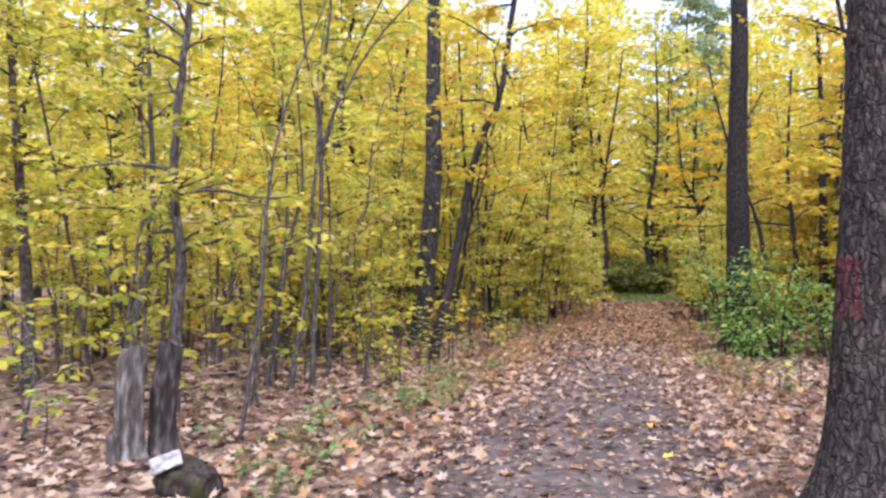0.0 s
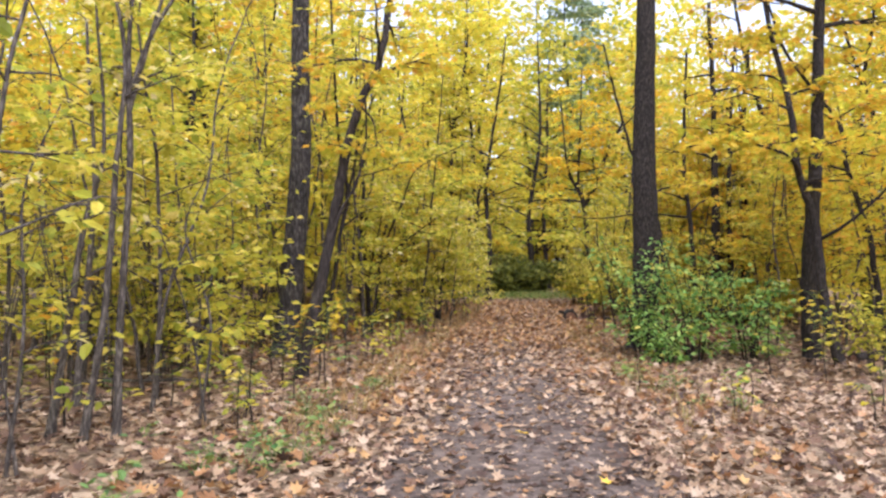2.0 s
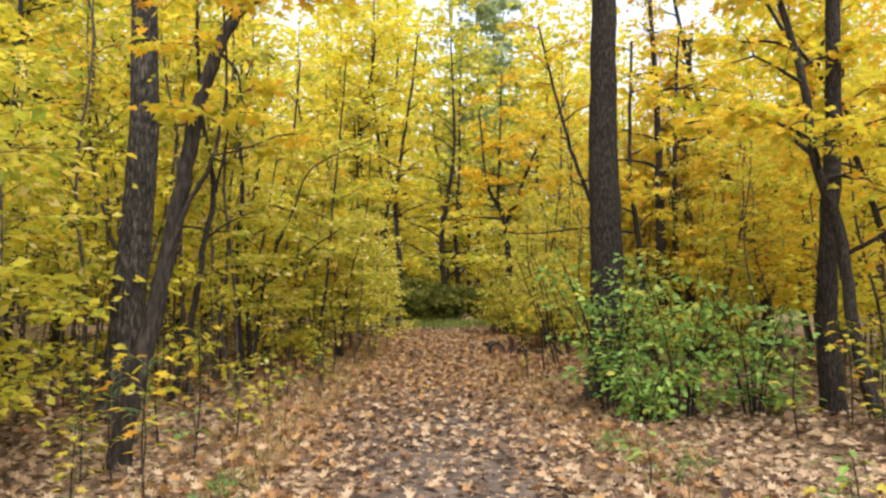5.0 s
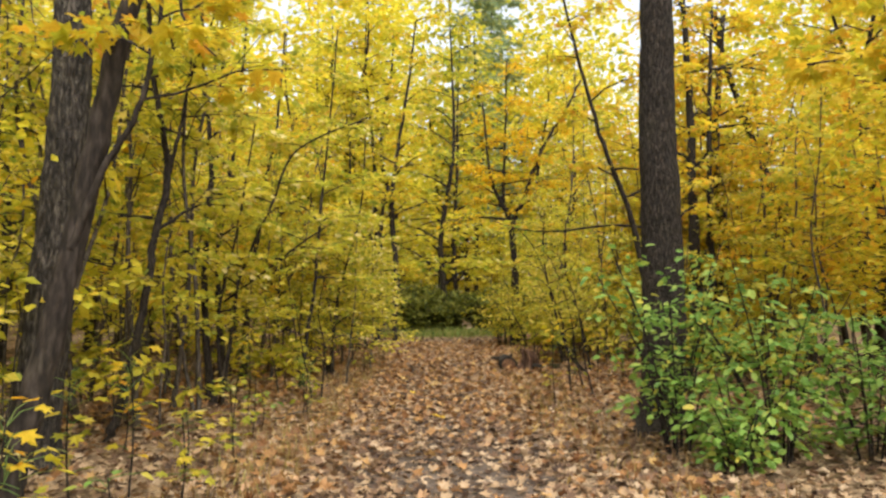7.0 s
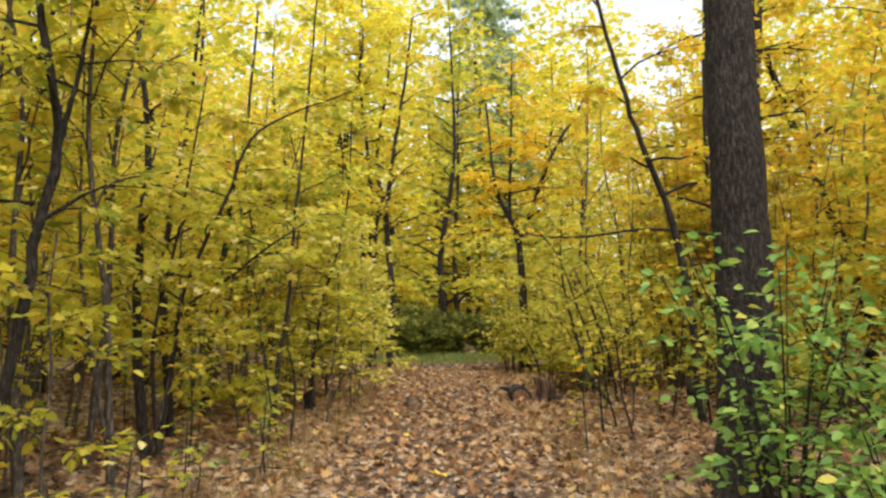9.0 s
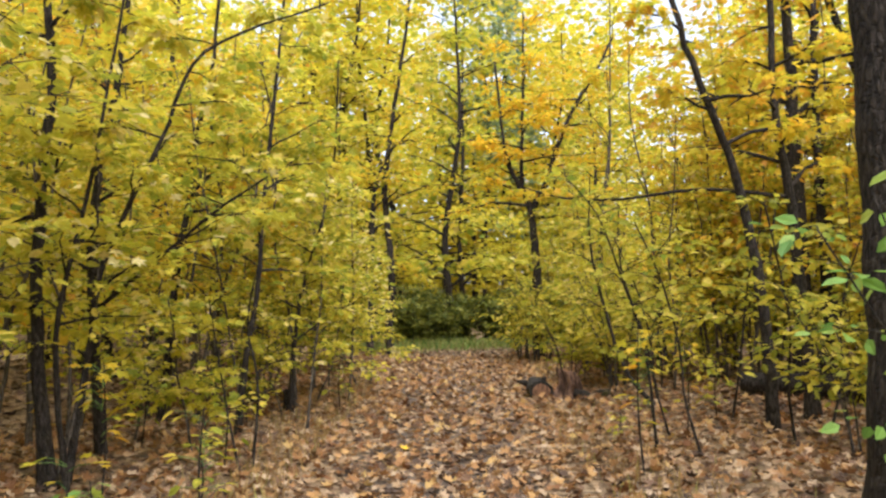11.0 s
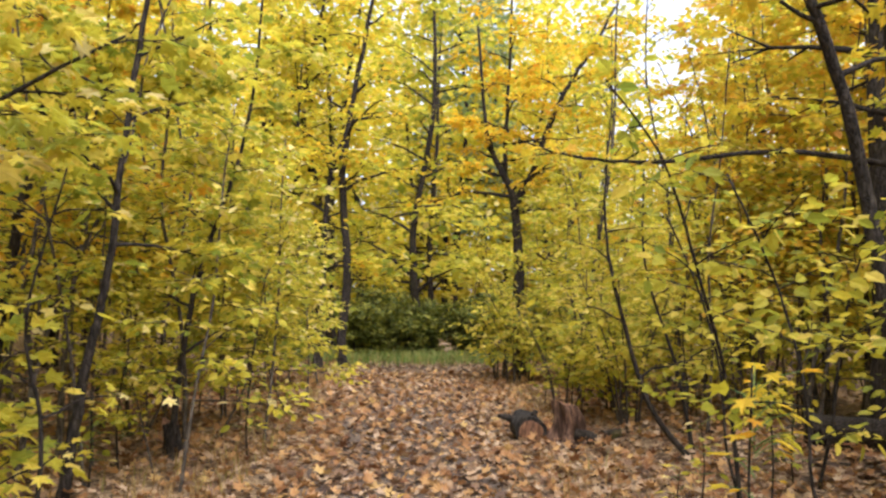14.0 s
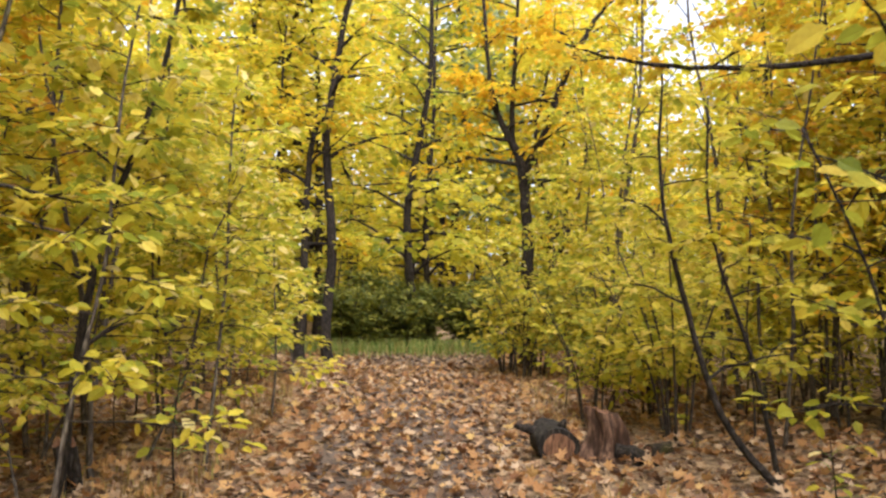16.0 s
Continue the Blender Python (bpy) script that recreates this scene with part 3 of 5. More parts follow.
# slender stems near the start of the path
E1X, E1Y = -1.5, 8.9
THIN = dict(start=0.32, boughs=16, length=1.2, per_bough=46, size=0.1, twigs=3, reach=0.14)
plant("tree", "slim grey-barked young tree with lime-yellow leaves", "tree",
      [([at_ground(-5.35, 10.05), (-5.48, 10, 2.0), (-5.56, 9.95, 3.1), (-5.7, 9.9, 5.0), (-5.8, 9.8, 7.5)], 0.085, 0.02, 0.3)], THIN, LIME, BARK_GREY, 31, MAPLE, 10)
plant("tree", "thin grey stem growing behind a cut stub", "tree",
      [([at_ground(-3.0, 7.6), (-3.08, 7.7, 0.9), (-3.0, 7.85, 1.6), (-3.0, 7.87, 2.5), (-3.07, 7.84, 4.2), (-3.1, 7.8, 6)], 0.05, 0.015, 0.3)], THIN, LIME, BARK_GREY, 32, MAPLE, 8)
plant("tree", "grey-brown stem growing behind a cut stub", "tree",
      [([at_ground(-2.55, 7.3), (-2.52, 7.3, 1.0), (-2.5, 7.3, 1.6), (-2.57, 7.28, 2.4), (-2.5, 7.3, 3.5), (-2.45, 7.32, 4.1), (-2.4, 7.4, 6)], 0.068, 0.02, 0.3)], THIN, LIME, BARK_GREY, 33, MAPLE, 9)
plant("coppiced_tree", "many-stemmed coppice of thin grey-brown stems, few leaves", "tree",
      [([at_ground(E1X, E1Y), (E1X + 0.02, E1Y, 1.0), (E1X + 0.08, E1Y, 2.4), (E1X + 0.06, E1Y, 3.3), (E1X + 0.14, E1Y, 4.4), (E1X + 0.3, E1Y, 6)], 0.036, 0.012, 0.5),
       ([at_ground(E1X - 0.24, E1Y - 0.1), (E1X - 0.1, E1Y - 0.05, 1.0), (E1X - 0.01, E1Y - 0.05, 2.3), (E1X + 0.03, E1Y, 3.2), (E1X - 0.14, E1Y, 4.1), (E1X - 0.3, E1Y, 5.6)], 0.034, 0.01, 0.5),
       ([(E1X + 0.07, E1Y, 2.9), (E1X + 0.3, E1Y + 0.03, 3.5), (E1X + 0.7, E1Y + 0.1, 4.2), (E1X + 1.1, E1Y + 0.15, 4.7), (E1X + 1.5, E1Y + 0.2, 5.3)], 0.02, 0.007, 0.0),
       ([(E1X + 0.07, E1Y, 2.7), (E1X + 0.35, E1Y + 0.05, 3.8), (E1X + 0.8, E1Y + 0.1, 4.8), (E1X + 1.0, E1Y + 0.1, 5.4)], 0.018, 0.006, 0.0),
       ([at_ground(E1X - 0.6, E1Y + 0.3), (E1X - 0.5, E1Y + 0.3, 0.7), (E1X - 0.35, E1Y + 0.3, 1.8), (E1X - 0.2, E1Y + 0.3, 2.5), (E1X - 0.3, E1Y + 0.3, 4.0)], 0.04, 0.01, 0.4),
       ([at_ground(-2.35, 10.8), (-2.3, 10.8, 0.85), (-2.2, 10.8, 2.2), (-2.3, 10.8, 4.0)], 0.05, 0.015, 0.3)],
      dict(start=0.45, boughs=7, length=0.9, per_bough=18, size=0.1, twigs=2, reach=0.14), LIME, BARK_GREY, 34, MAPLE, 8, stem_name="stem")
plant("sapling", "thin dark sapling with a few large lime-yellow leaves", "sapling",
      [([at_ground(-1.67, 6.4), (-1.53, 6.45, 1.25), (-1.46, 6.47, 2.3), (-1.29, 6.5, 3.05), (-1.0, 6.6, 3.9)], 0.02, 0.006, 0.3)],
      dict(start=0.25, boughs=8, length=0.7, per_bough=9, size=0.12, twigs=2, reach=0.1), LIME, BARK_GREY, 35, OVATE, 6, stem_name="stem")
for k, (x, y, h) in enumerate([(-1.95, 7.9, 2.6), (-2.75, 6.9, 2.2), (-1.0, 9.8, 2.4), (-3.6, 6.6, 1.9)]):
    plant("sapling", "young hazel shoot with scattered broad lime-yellow leaves", "sapling",
          [([at_ground(x, y), (x + 0.1, y, 0.4 * h), (x + 0.05 - 0.1 * k, y + 0.1, 0.75 * h), (x + 0.25 - 0.1 * k, y + 0.2, h)], 0.016, 0.005, 0.2),
           ([at_ground(x + 0.08, y), (x - 0.1, y + 0.05, 0.4 * h), (x - 0.4, y, 0.8 * h)], 0.013, 0.005, 0.2)],
          dict(start=0.2, boughs=8, length=0.6, per_bough=10, size=0.12, twigs=2, reach=0.12), LIME, BARK_GREY, 60 + k, OVATE, 6, "young trees of the undergrowth", stem_name="stem")
plant("tree", "clump of thin dark stems at the path's edge", "tree",
      [([at_ground(1.15, 19.5), (1.04, 19.5, 1.05), (1.02, 19.5, 2.2), (1.09, 19.5, 3.4), (0.95, 19.5, 4.7), (0.9, 19.5, 6.5)], 0.06, 0.02, 0.8),
       ([at_ground(1.25, 19.55), (1.4, 19.56, 1.05), (1.5, 19.57, 1.8), (1.95, 19.6, 2.9), (2.3, 19.6, 3.7), (3.4, 19.7, 4.3)], 0.035, 0.01, 0.4),
       ([at_ground(1.3, 19.4), (1.2, 19.3, 1.2), (1.45, 19.2, 2.5), (1.7, 19.2, 4.2)], 0.028, 0.01, 0.4)],
      dict(start=0.3, boughs=10, length=1.2, per_bough=45, size=0.11, twigs=3, reach=0.16), LIME, BARK, 36, MAPLE, 9)
plant("tree", "dark crooked young tree with forking boughs", "tree",
      [([at_ground(0.08, 16.9), (0.2, 16.9, 0.35), (0.38, 16.9, 1.2), (0.49, 16.9, 2.0), (0.63, 16.9, 2.85), (0.56, 16.9, 3.35), (0.44, 16.9, 4.05), (0.39, 16.9, 4.9), (0.3, 16.9, 6.5)], 0.052, 0.022, 0.3),
       ([(0.63, 16.9, 2.83), (0.75, 16.88, 3.35), (0.85, 16.86, 3.9), (1.15, 16.8, 4.8)], 0.026, 0.01, 0.0)],
      dict(start=0.35, boughs=9, length=1.2, per_bough=45, size=0.11, twigs=3, reach=0.16), LIME, BARK, 37, MAPLE, 9)
plant("sapling", "tall thin sapling leaning towards the path", "sapling",
      [([at_ground(2.66, 22.1), (2.78, 22.1, 0.9), (2.9, 22.1, 1.7), (2.99, 22.1, 3.0), (3.13, 22.1, 4.4), (3.3, 22.1, 6.5)], 0.042, 0.014, 0.4)],
      dict(start=0.38, boughs=12, length=1.2, per_bough=55, size=0.11, twigs=3, reach=0.18), LIME, BARK, 38, MAPLE, 8, stem_name="stem")
plant("tree", "dark crooked young tree deep among the saplings", "tree",
      [([at_ground(1.7, 24.0), (1.78, 24.0, 0.6), (1.9, 24.0, 2.1), (2.06, 24.0, 3.05), (2.13, 24.0, 3.85), (2.33, 24.0, 4.8), (2.5, 24.0, 7)], 0.065, 0.02, 0.3),
       ([(2.06, 24.0, 3.0), (2.3, 23.9, 3.3), (2.8, 23.8, 3.5), (3.4, 23.6, 3.6)], 0.025, 0.008, 0.0)],
      dict(start=0.42, boughs=9, length=1.3, per_bough=48, size=0.11, twigs=3, reach=0.17), LIME, BARK, 43, MAPLE, 9)
plant("sapling", "dark thin leaning sapling with stubby side shoots", "sapling",
      [([at_ground(3.4, 23.5), (3.46, 23.5, 0.7), (3.55, 23.5, 1.5), (3.7, 23.5, 2.1), (3.9, 23.5, 2.8), (4.05, 23.5, 3.7), (4.1, 23.5, 5)], 0.036, 0.012, 0.4)],
      dict(start=0.2, boughs=12, length=1.0, per_bough=50, size=0.11, twigs=3, reach=0.16), LIME, BARK, 39, MAPLE, 8, stem_name="stem")
plant("sapling", "dark thin leaning stem over the path's edge", "sapling",
      [([at_ground(8.6, 22.5), (8.25, 22.85, 0.5), (8.0, 23.07, 1.65), (7.9, 23.15, 2.4), (7.95, 23.2, 3.4)], 0.035, 0.01, 0.2),
       ([at_ground(8.8, 22.8), (8.7, 23.0, 0.9), (8.45, 23.2, 2.0), (8.5, 23.3, 3.2)], 0.025, 0.01, 0.2)],
      dict(start=0.3, boughs=9, length=0.9, per_bough=40, size=0.1, twigs=3, reach=0.16), OLIVE, BARK, 40, OVATE, 8, stem_name="stem")
plant("tree", "slim tree with a long bough across the undergrowth", "tree",
      [([at_ground(1.35, 21.0), (1.2, 21, 1.9), (1.27, 21, 2.85), (1.45, 21.05, 4.1), (1.6, 21, 6)], 0.055, 0.02, 0.3),
       ([(1.25, 20.9, 1.4), (2.0, 20.3, 2.0), (2.5, 20.0, 2.4), (3.1, 19.9, 2.8)], 0.025, 0.008, 0.0)],
      dict(start=0.35, boughs=9, length=1.1, per_bough=40, size=0.11, twigs=3, reach=0.16), LIME, BARK, 41, MAPLE, 9)
plant("tree", "dark tree with a long level bough over the bushes", "tree",
      [([at_ground(9.6, 20.6), (9.5, 20.6, 1.5), (9.4, 20.6, 2.8), (9.3, 20.7, 4.2), (9.4, 20.7, 7)], 0.09, 0.03, 0.4),
       ([(9.4, 20.6, 2.75), (8.3, 20.9, 2.85), (7.3, 21.3, 2.75), (6.7, 21.7, 2.82), (6.3, 22.0, 3.0)], 0.03, 0.007, 0.0)],
      [dict(start=0.5, boughs=10, length=1.6, per_bough=60, size=0.12, twigs=3, reach=0.2), dict(start=0.35, boughs=7, length=0.5, per_bough=14, size=0.1, twigs=2)], GOLD, BARK, 42, MAPLE, 10)

# ---- prototypes of undergrowth, copied over the wood ----
KEEP_CLEAR = [(2.5, 4.6, 1.6), (6.1, 16, 0.8), (-0.4, 15.5, 0.8), (0, 14.0, 0.9), (7.9, 13.2, 0.7), (7.5, 24.2, 1.3), (-2.3, 6, 1.2), (11.2, 22.4, 0.6), (9.7, 21.7, 1.7), (8.6, 22.6, 1.1), (8.5, 20, 0.9), (9, 18.5, 1.0)]


def clear(x, y, gap):
    """Whether a plant may stand here: off the path and off the big trunks."""
    if abs(x - centre(y)) < half_width(y) + gap and y < 35:
        return False
    return all((x - a) ** 2 + (y - b) ** 2 > r * r for a, b, r in KEEP_CLEAR)


def sapling(seed, x, y, h, leaf_mat, shape, label, boughs, length, per, size, start, r0=0.023, bark=BARK_GREY, lean=0.08, reach=0.18, name="sapling", stem_name="stem", rise=(0.05, 0.8), lean_wood=False, twigs=4):
    rng = np.random.default_rng(seed)
    z = float(level(x, y)) - 0.04
    pts = [(x, y, z)]
    dx, dy = rng.normal(0, lean, 2)
    for k in range(1, 5):
        f = k / 4
        pts.append((x + dx * h * f + rng.normal(0, 0.07 * h / 4), y + dy * h * f + rng.normal(0, 0.07 * h / 4), z + h * f))
    return plant(name, label, "tree" if name == "tree" else "sapling" if name == "sapling" else "shrub", [(pts, r0, 0.008, 0.4)],
                 dict(start=start, boughs=boughs, length=length, per_bough=per, size=size, twigs=twigs, reach=reach, rise=rise), leaf_mat, bark, seed, shape, 7, "tall trees of the wood" if name == "tree" else "young trees of the undergrowth", stem_name=stem_name, split=False, lean_wood=lean_wood)


def shrub(seed, x, y, h, leaf_mat, shape, label, stems, per, size, spread, bark=TWIG, group="shrubs of the undergrowth", boughs=7, low=0.35):
    rng = np.random.default_rng(seed)
    z = float(level(x, y)) - 0.03
    lines = []
    for k in range(stems):
        a = k * 2.4 + rng.uniform(-0.5, 0.5)
        q = spread * rng.uniform(0.35, 1.0)
        hh = h * rng.uniform(0.65, 1.05)
        lines.append(([(x + 0.1 * math.cos(a), y + 0.1 * math.sin(a), z), (x + 0.4 * q * math.cos(a), y + 0.4 * q * math.sin(a), z + 0.5 * hh), (x + q * math.cos(a), y + q * math.sin(a), z + hh)], 0.014, 0.005, 0.3))
    return plant("shrub", label, "shrub", lines, dict(start=low, boughs=boughs, length=0.45 * spread, per_bough=per, size=size, twigs=1, reach=0.2, rise=(-0.1, 0.6)),
                 leaf_mat, bark, seed, shape, 6, group, at=(x, y, z), stem_name="stem", split=False, lean_wood=True)


def scatter(rng, protos, count, area, gap, scale=(0.75, 1.2), test=None, sink=0.04):
    """Copies of the prototypes at free places of an area (x offset from the path's middle, y)."""
    done = tries = 0
    while done < count and tries < count * 40:
        tries += 1
        y = rng.uniform(area[2], area[3])
        x = float(centre(y)) + rng.uniform(area[0], area[1])
        if not clear(x, y, gap) or (test and not test(x, y)):
            continue
        s = rng.uniform(*scale)
        p = protos[int(rng.integers(len(protos)))]
        copy_thing(p, pose(x, y, float(level(x, y)) - sink, 0, 0, rng.uniform(0, 360)) @ Matrix.Scale(s, 4))
        done += 1


def joined(rng, name, label, protos, count, area, scale, test=None):
    """Undergrowth too far off to tell plant from plant: copies melted into one object."""
    verts, faces, slots, mats, k = [], [], [], [], 0
    for _ in range(count):
        y = rng.uniform(area[2], area[3])
        x = float(centre(y)) + rng.uniform(area[0], area[1])
        if test and not test(x, y):
            continue
        p = protos[int(rng.integers(len(protos)))]
        m = np.array(pose(x, y, float(level(x, y)) - 0.05, 0, 0, rng.uniform(0, 360)) @ Matrix.Scale(rng.uniform(*scale), 4))
        for o in p.children:
            me = o.data
            co = np.empty(len(me.vertices) * 3)
            me.vertices.foreach_get("co", co)
            verts.append(co.reshape(-1, 3) @ m[:3, :3].T + m[:3, 3])
            if me.materials[0] not in mats:
                mats.append(me.materials[0])
            s = mats.index(me.materials[0])
            for q in me.polygons:
                faces.append(tuple(k + c for c in q.vertices))
                slots.append(s)
            k += len(me.vertices)
    ob = mesh_object(name, np.concatenate(verts), faces, mats)
    ob.data.polygons.foreach_set("material_index", slots)
    tagged(ob, label, "undergrowth", kind="stuff")


rng = np.random.default_rng(77)
LIME_SAP = "young maple sapling with lime-yellow autumn leaves"
GOLD_SAP = "young maple sapling with golden autumn leaves"
lime_saps = [sapling(101, -4.5, 13.0, 4.6, LIME, MAPLE, LIME_SAP, 15, 1.3, 46, 0.115, 0.34),
             sapling(102, -1.5, 17.5, 5.6, LIME, OVATE, LIME_SAP, 17, 1.4, 62, 0.11, 0.32),
             sapling(103, -2.6, 20.5, 3.6, LIME, OVATE, LIME_SAP, 13, 1.1, 52, 0.1, 0.3, 0.022)]
gold_saps = [sapling(111, 9.8, 17.5, 5.2, GOLD, MAPLE, GOLD_SAP, 15, 1.4, 44, 0.11, 0.32),
             sapling(112, 1.8, 26.5, 6.2, GOLD, OVATE, GOLD_SAP, 18, 1.5, 66, 0.115, 0.28, 0.04)]
low_saps = [sapling(121, 0.6, 17.0, 2.2, OLIVE, OVATE, "low leafy shoot with olive and yellow leaves", 10, 0.8, 44, 0.105, 0.15, 0.014, name="shrub"),
            sapling(122, 2.2, 21.0, 1.7, LIME, MAPLE, "low leafy shoot with lime-yellow leaves", 8, 0.7, 32, 0.115, 0.2, 0.012, name="shrub")]
edge_saps = [sapling(108, 3.1, 24.5, 2.7, LIME, OVATE, "dense young sapling with small lime-yellow leaves at the path's edge", 17, 0.85, 52, 0.09, 0.2, 0.015, BARK_GREY, 0.1, 0.16),
             sapling(109, 3.5, 22.2, 3.3, LIME, OVATE, "slim young sapling dense with lime-yellow leaves", 18, 0.9, 52, 0.095, 0.22, 0.016, BARK_GREY, 0.12, 0.17)]
slender = [sapling(106, -0.6, 20.6, 6.2, LIME, OVATE, "slender dark sapling with long forking boughs, few leaves", 10, 2.2, 26, 0.11, 0.28, 0.034, BARK_GREY, 0.12, 0.16, rise=(0.5, 1.1), twigs=3),
           sapling(107, 2.4, 25.2, 5.4, GOLD, OVATE, "slender dark sapling with bare rising boughs", 9, 2.0, 22, 0.11, 0.25, 0.027, BARK_GREY, 0.15, 0.16, rise=(0.5, 1.1), twigs=3)]
mid_lime = [sapling(104, -5.5, 16.0, 5.2, LIME, KITE, LIME_SAP, 17, 1.6, 52, 0.14, 0.2, 0.03, reach=0.26, lean_wood=True, twigs=3),
            sapling(105, -4.6, 22.0, 4.2, LIME, KITE, LIME_SAP, 15, 1.4, 48, 0.135, 0.18, 0.025, reach=0.26, lean_wood=True, twigs=3)]
mid_gold = [sapling(114, 12.5, 19.0, 6.0, GOLD, KITE, GOLD_SAP, 17, 1.7, 48, 0.15, 0.26, 0.04, reach=0.28, lean_wood=True, twigs=3),
            sapling(115, 11.4, 27.0, 5.0, LEMON, KITE, "young maple sapling with lemon-yellow autumn leaves", 16, 1.6, 48, 0.145, 0.22, 0.03, reach=0.28, lean_wood=True, twigs=3)]
tall = [sapling(131, 4.0, 38.5, 13.0, LEMON, KITE, "tall maple with a lemon-yellow autumn crown", 30, 3.2, 62, 0.25, 0.12, 0.14, BARK, 0.03, 0.5, "tree", "trunk", lean_wood=True),
        sapling(132, -6.0, 27.0, 11.0, LIME, KITE, "tall tree with a yellow-green autumn crown", 28, 2.8, 62, 0.23, 0.12, 0.11, BARK, 0.03, 0.45, "tree", "trunk", lean_wood=True),
        sapling(133, 19.0, 34.0, 12.0, GOLD, KITE, "tall maple with an orange-gold autumn crown", 28, 3.0, 62, 0.24, 0.12, 0.12, BARK, 0.03, 0.5, "tree", "trunk", lean_wood=True)]
olive_shrubs = [shrub(141, 8.4, 18.6, 1.9, OLIVE, OVATE, "tangled shrub with olive-yellow leaves", 7, 17, 0.1, 0.9),
                shrub(142, 8.7, 25.6, 1.5, OLIVE, OVATE, "low tangled shrub with olive-yellow leaves", 6, 16, 0.1, 0.8)]
deep_shrubs = [shrub(151, 8.0, 36.2, 2.1, DEEP, KITE, "dense dark green shrub in the shade", 9, 24, 0.17, 1.0, low=0.1)]
bare = [shrub(161, -3.4, 11.5, 2.6, OLIVE, KITE, "brushwood of bare grey twigs with scarce leaves", 7, 2, 0.07, 0.6, BARK_GREY, boughs=4)]


def back_left(x, y):
    return y > 13.5 or x < -3.5 or y > 11 + 0.3 * (x + 3)


def left_edge(x, y):
    """The strip of open litter left of the path narrows along the walk."""
    return centre(y) - x > np.interp(y, [14, 18, 21, 24], [4.2, 2.9, 1.8, 1.5])


def sky_gap(x, y):
    a = math.degrees(math.atan2(x - 3, y - 14))
    return not (29 < a < 37 or (18.5 < a < 21 and y < 50))


# left of the path
scatter(rng, lime_saps, 14, (-5.5, -2.0, 16, 33), 1.15, test=left_edge)
scatter(rng, lime_saps[1:2], 6, (-9, -4.2, 8.5, 13), 2, test=lambda x, y: x < -3.6)
scatter(rng, mid_lime, 28, (-9, -4.0, 11, 36), 1.2, test=back_left)
joined(rng, "far_undergrowth", "lime-yellow young trees deep in the wood", mid_lime + mid_gold[:1], 30, (-17, -9, 11, 36), (0.8, 1.2))
scatter(rng, mid_gold, 16, (-13, -4.0, 15, 36), 1.4)
scatter(rng, gold_saps, 9, (-6.5, -2.6, 16, 33), 1.5, test=left_edge)
scatter(rng, low_saps, 7, (-6, -1.5, 17, 33), 0.7, test=left_edge)
scatter(rng, low_saps, 22, (-10, -3.4, 9.5, 17), 0.8, test=back_left)
scatter(rng, bare, 34, (-10, -3.6, 9.5, 20), 0.8, test=back_left)
scatter(rng, edge_saps, 11, (-3.4, -1.5, 22, 31), 0.4)
for k, (x, y, s) in enumerate([(3.9, 24.6, 0.9), (4.35, 26.2, 1.0), (3.3, 22.9, 0.75), (4.0, 25.6, 1.1)]):
    copy_thing(edge_saps[k % 2], pose(x, y, float(level(x, y)) - 0.03, 0, 0, 70 * k) @ Matrix.Scale(s, 4))
scatter(rng, slender, 11, (-6, -2.0, 15.5, 31), 1.2)
scatter(rng, slender, 6, (-7, -3.5, 8.5, 14), 2.0)


def right_side(x, y):
    """Open floor between the path and the dark double tree."""
    return not (16 < y < 21.5 and x < centre(y) + 6.0)


def right_low(x, y):
    return not (16 < y < 21 and x < centre(y) + 3.4)


# right of the path
scatter(rng, slender, 9, (2.4, 7, 18, 31), 1.4)
for k, (x, y, s) in enumerate([(10.6, 28.6, 1.5)]):
    copy_thing(slender[k % 2], pose(x, y, float(level(x, y)) - 0.04, 0, 0, 75 * k) @ Matrix.Scale(s, 4))
scatter(rng, gold_saps, 16, (3.0, 7, 17.5, 33), 1.7, test=lambda x, y: right_side(x, y) and (y < 22 or sky_gap(x, y)))
scatter(rng, lime_saps, 13, (2.6, 7, 18, 33), 1.4, test=lambda x, y: right_side(x, y) and (y < 22 or sky_gap(x, y)))
scatter(rng, mid_gold, 24, (4.5, 11, 16.5, 36), 2.8, test=lambda x, y: y < 23 or sky_gap(x, y))
joined(rng, "far_undergrowth", "golden young trees deep in the wood", mid_gold + mid_lime[:1], 26, (11, 18, 14, 36), (0.8, 1.2))
scatter(rng, mid_lime, 14, (4.5, 14, 18, 36), 2.4)
scatter(rng, olive_shrubs, 15, (2.2, 9, 20, 32), 1.5, test=right_low)
scatter(rng, low_saps, 16, (2.4, 9, 17.5, 32), 1.1, test=right_low)
for k, (x, y, s) in enumerate([(10.3, 30.3, 1.25), (9.8, 29.8, 1.1), (11.2, 30.2, 1.2), (10.0, 30.9, 1.3)]):
    copy_thing(olive_shrubs[k % 2], pose(x, y, float(level(x, y)) - 0.03, 0, 0, 80 * k) @ Matrix.Scale(s, 4))
scatter(rng, mid_gold, 22, (6.0, 15, 9.5, 18), 4.2)
scatter(rng, olive_shrubs, 12, (4.8, 12, 11, 17), 3.2)


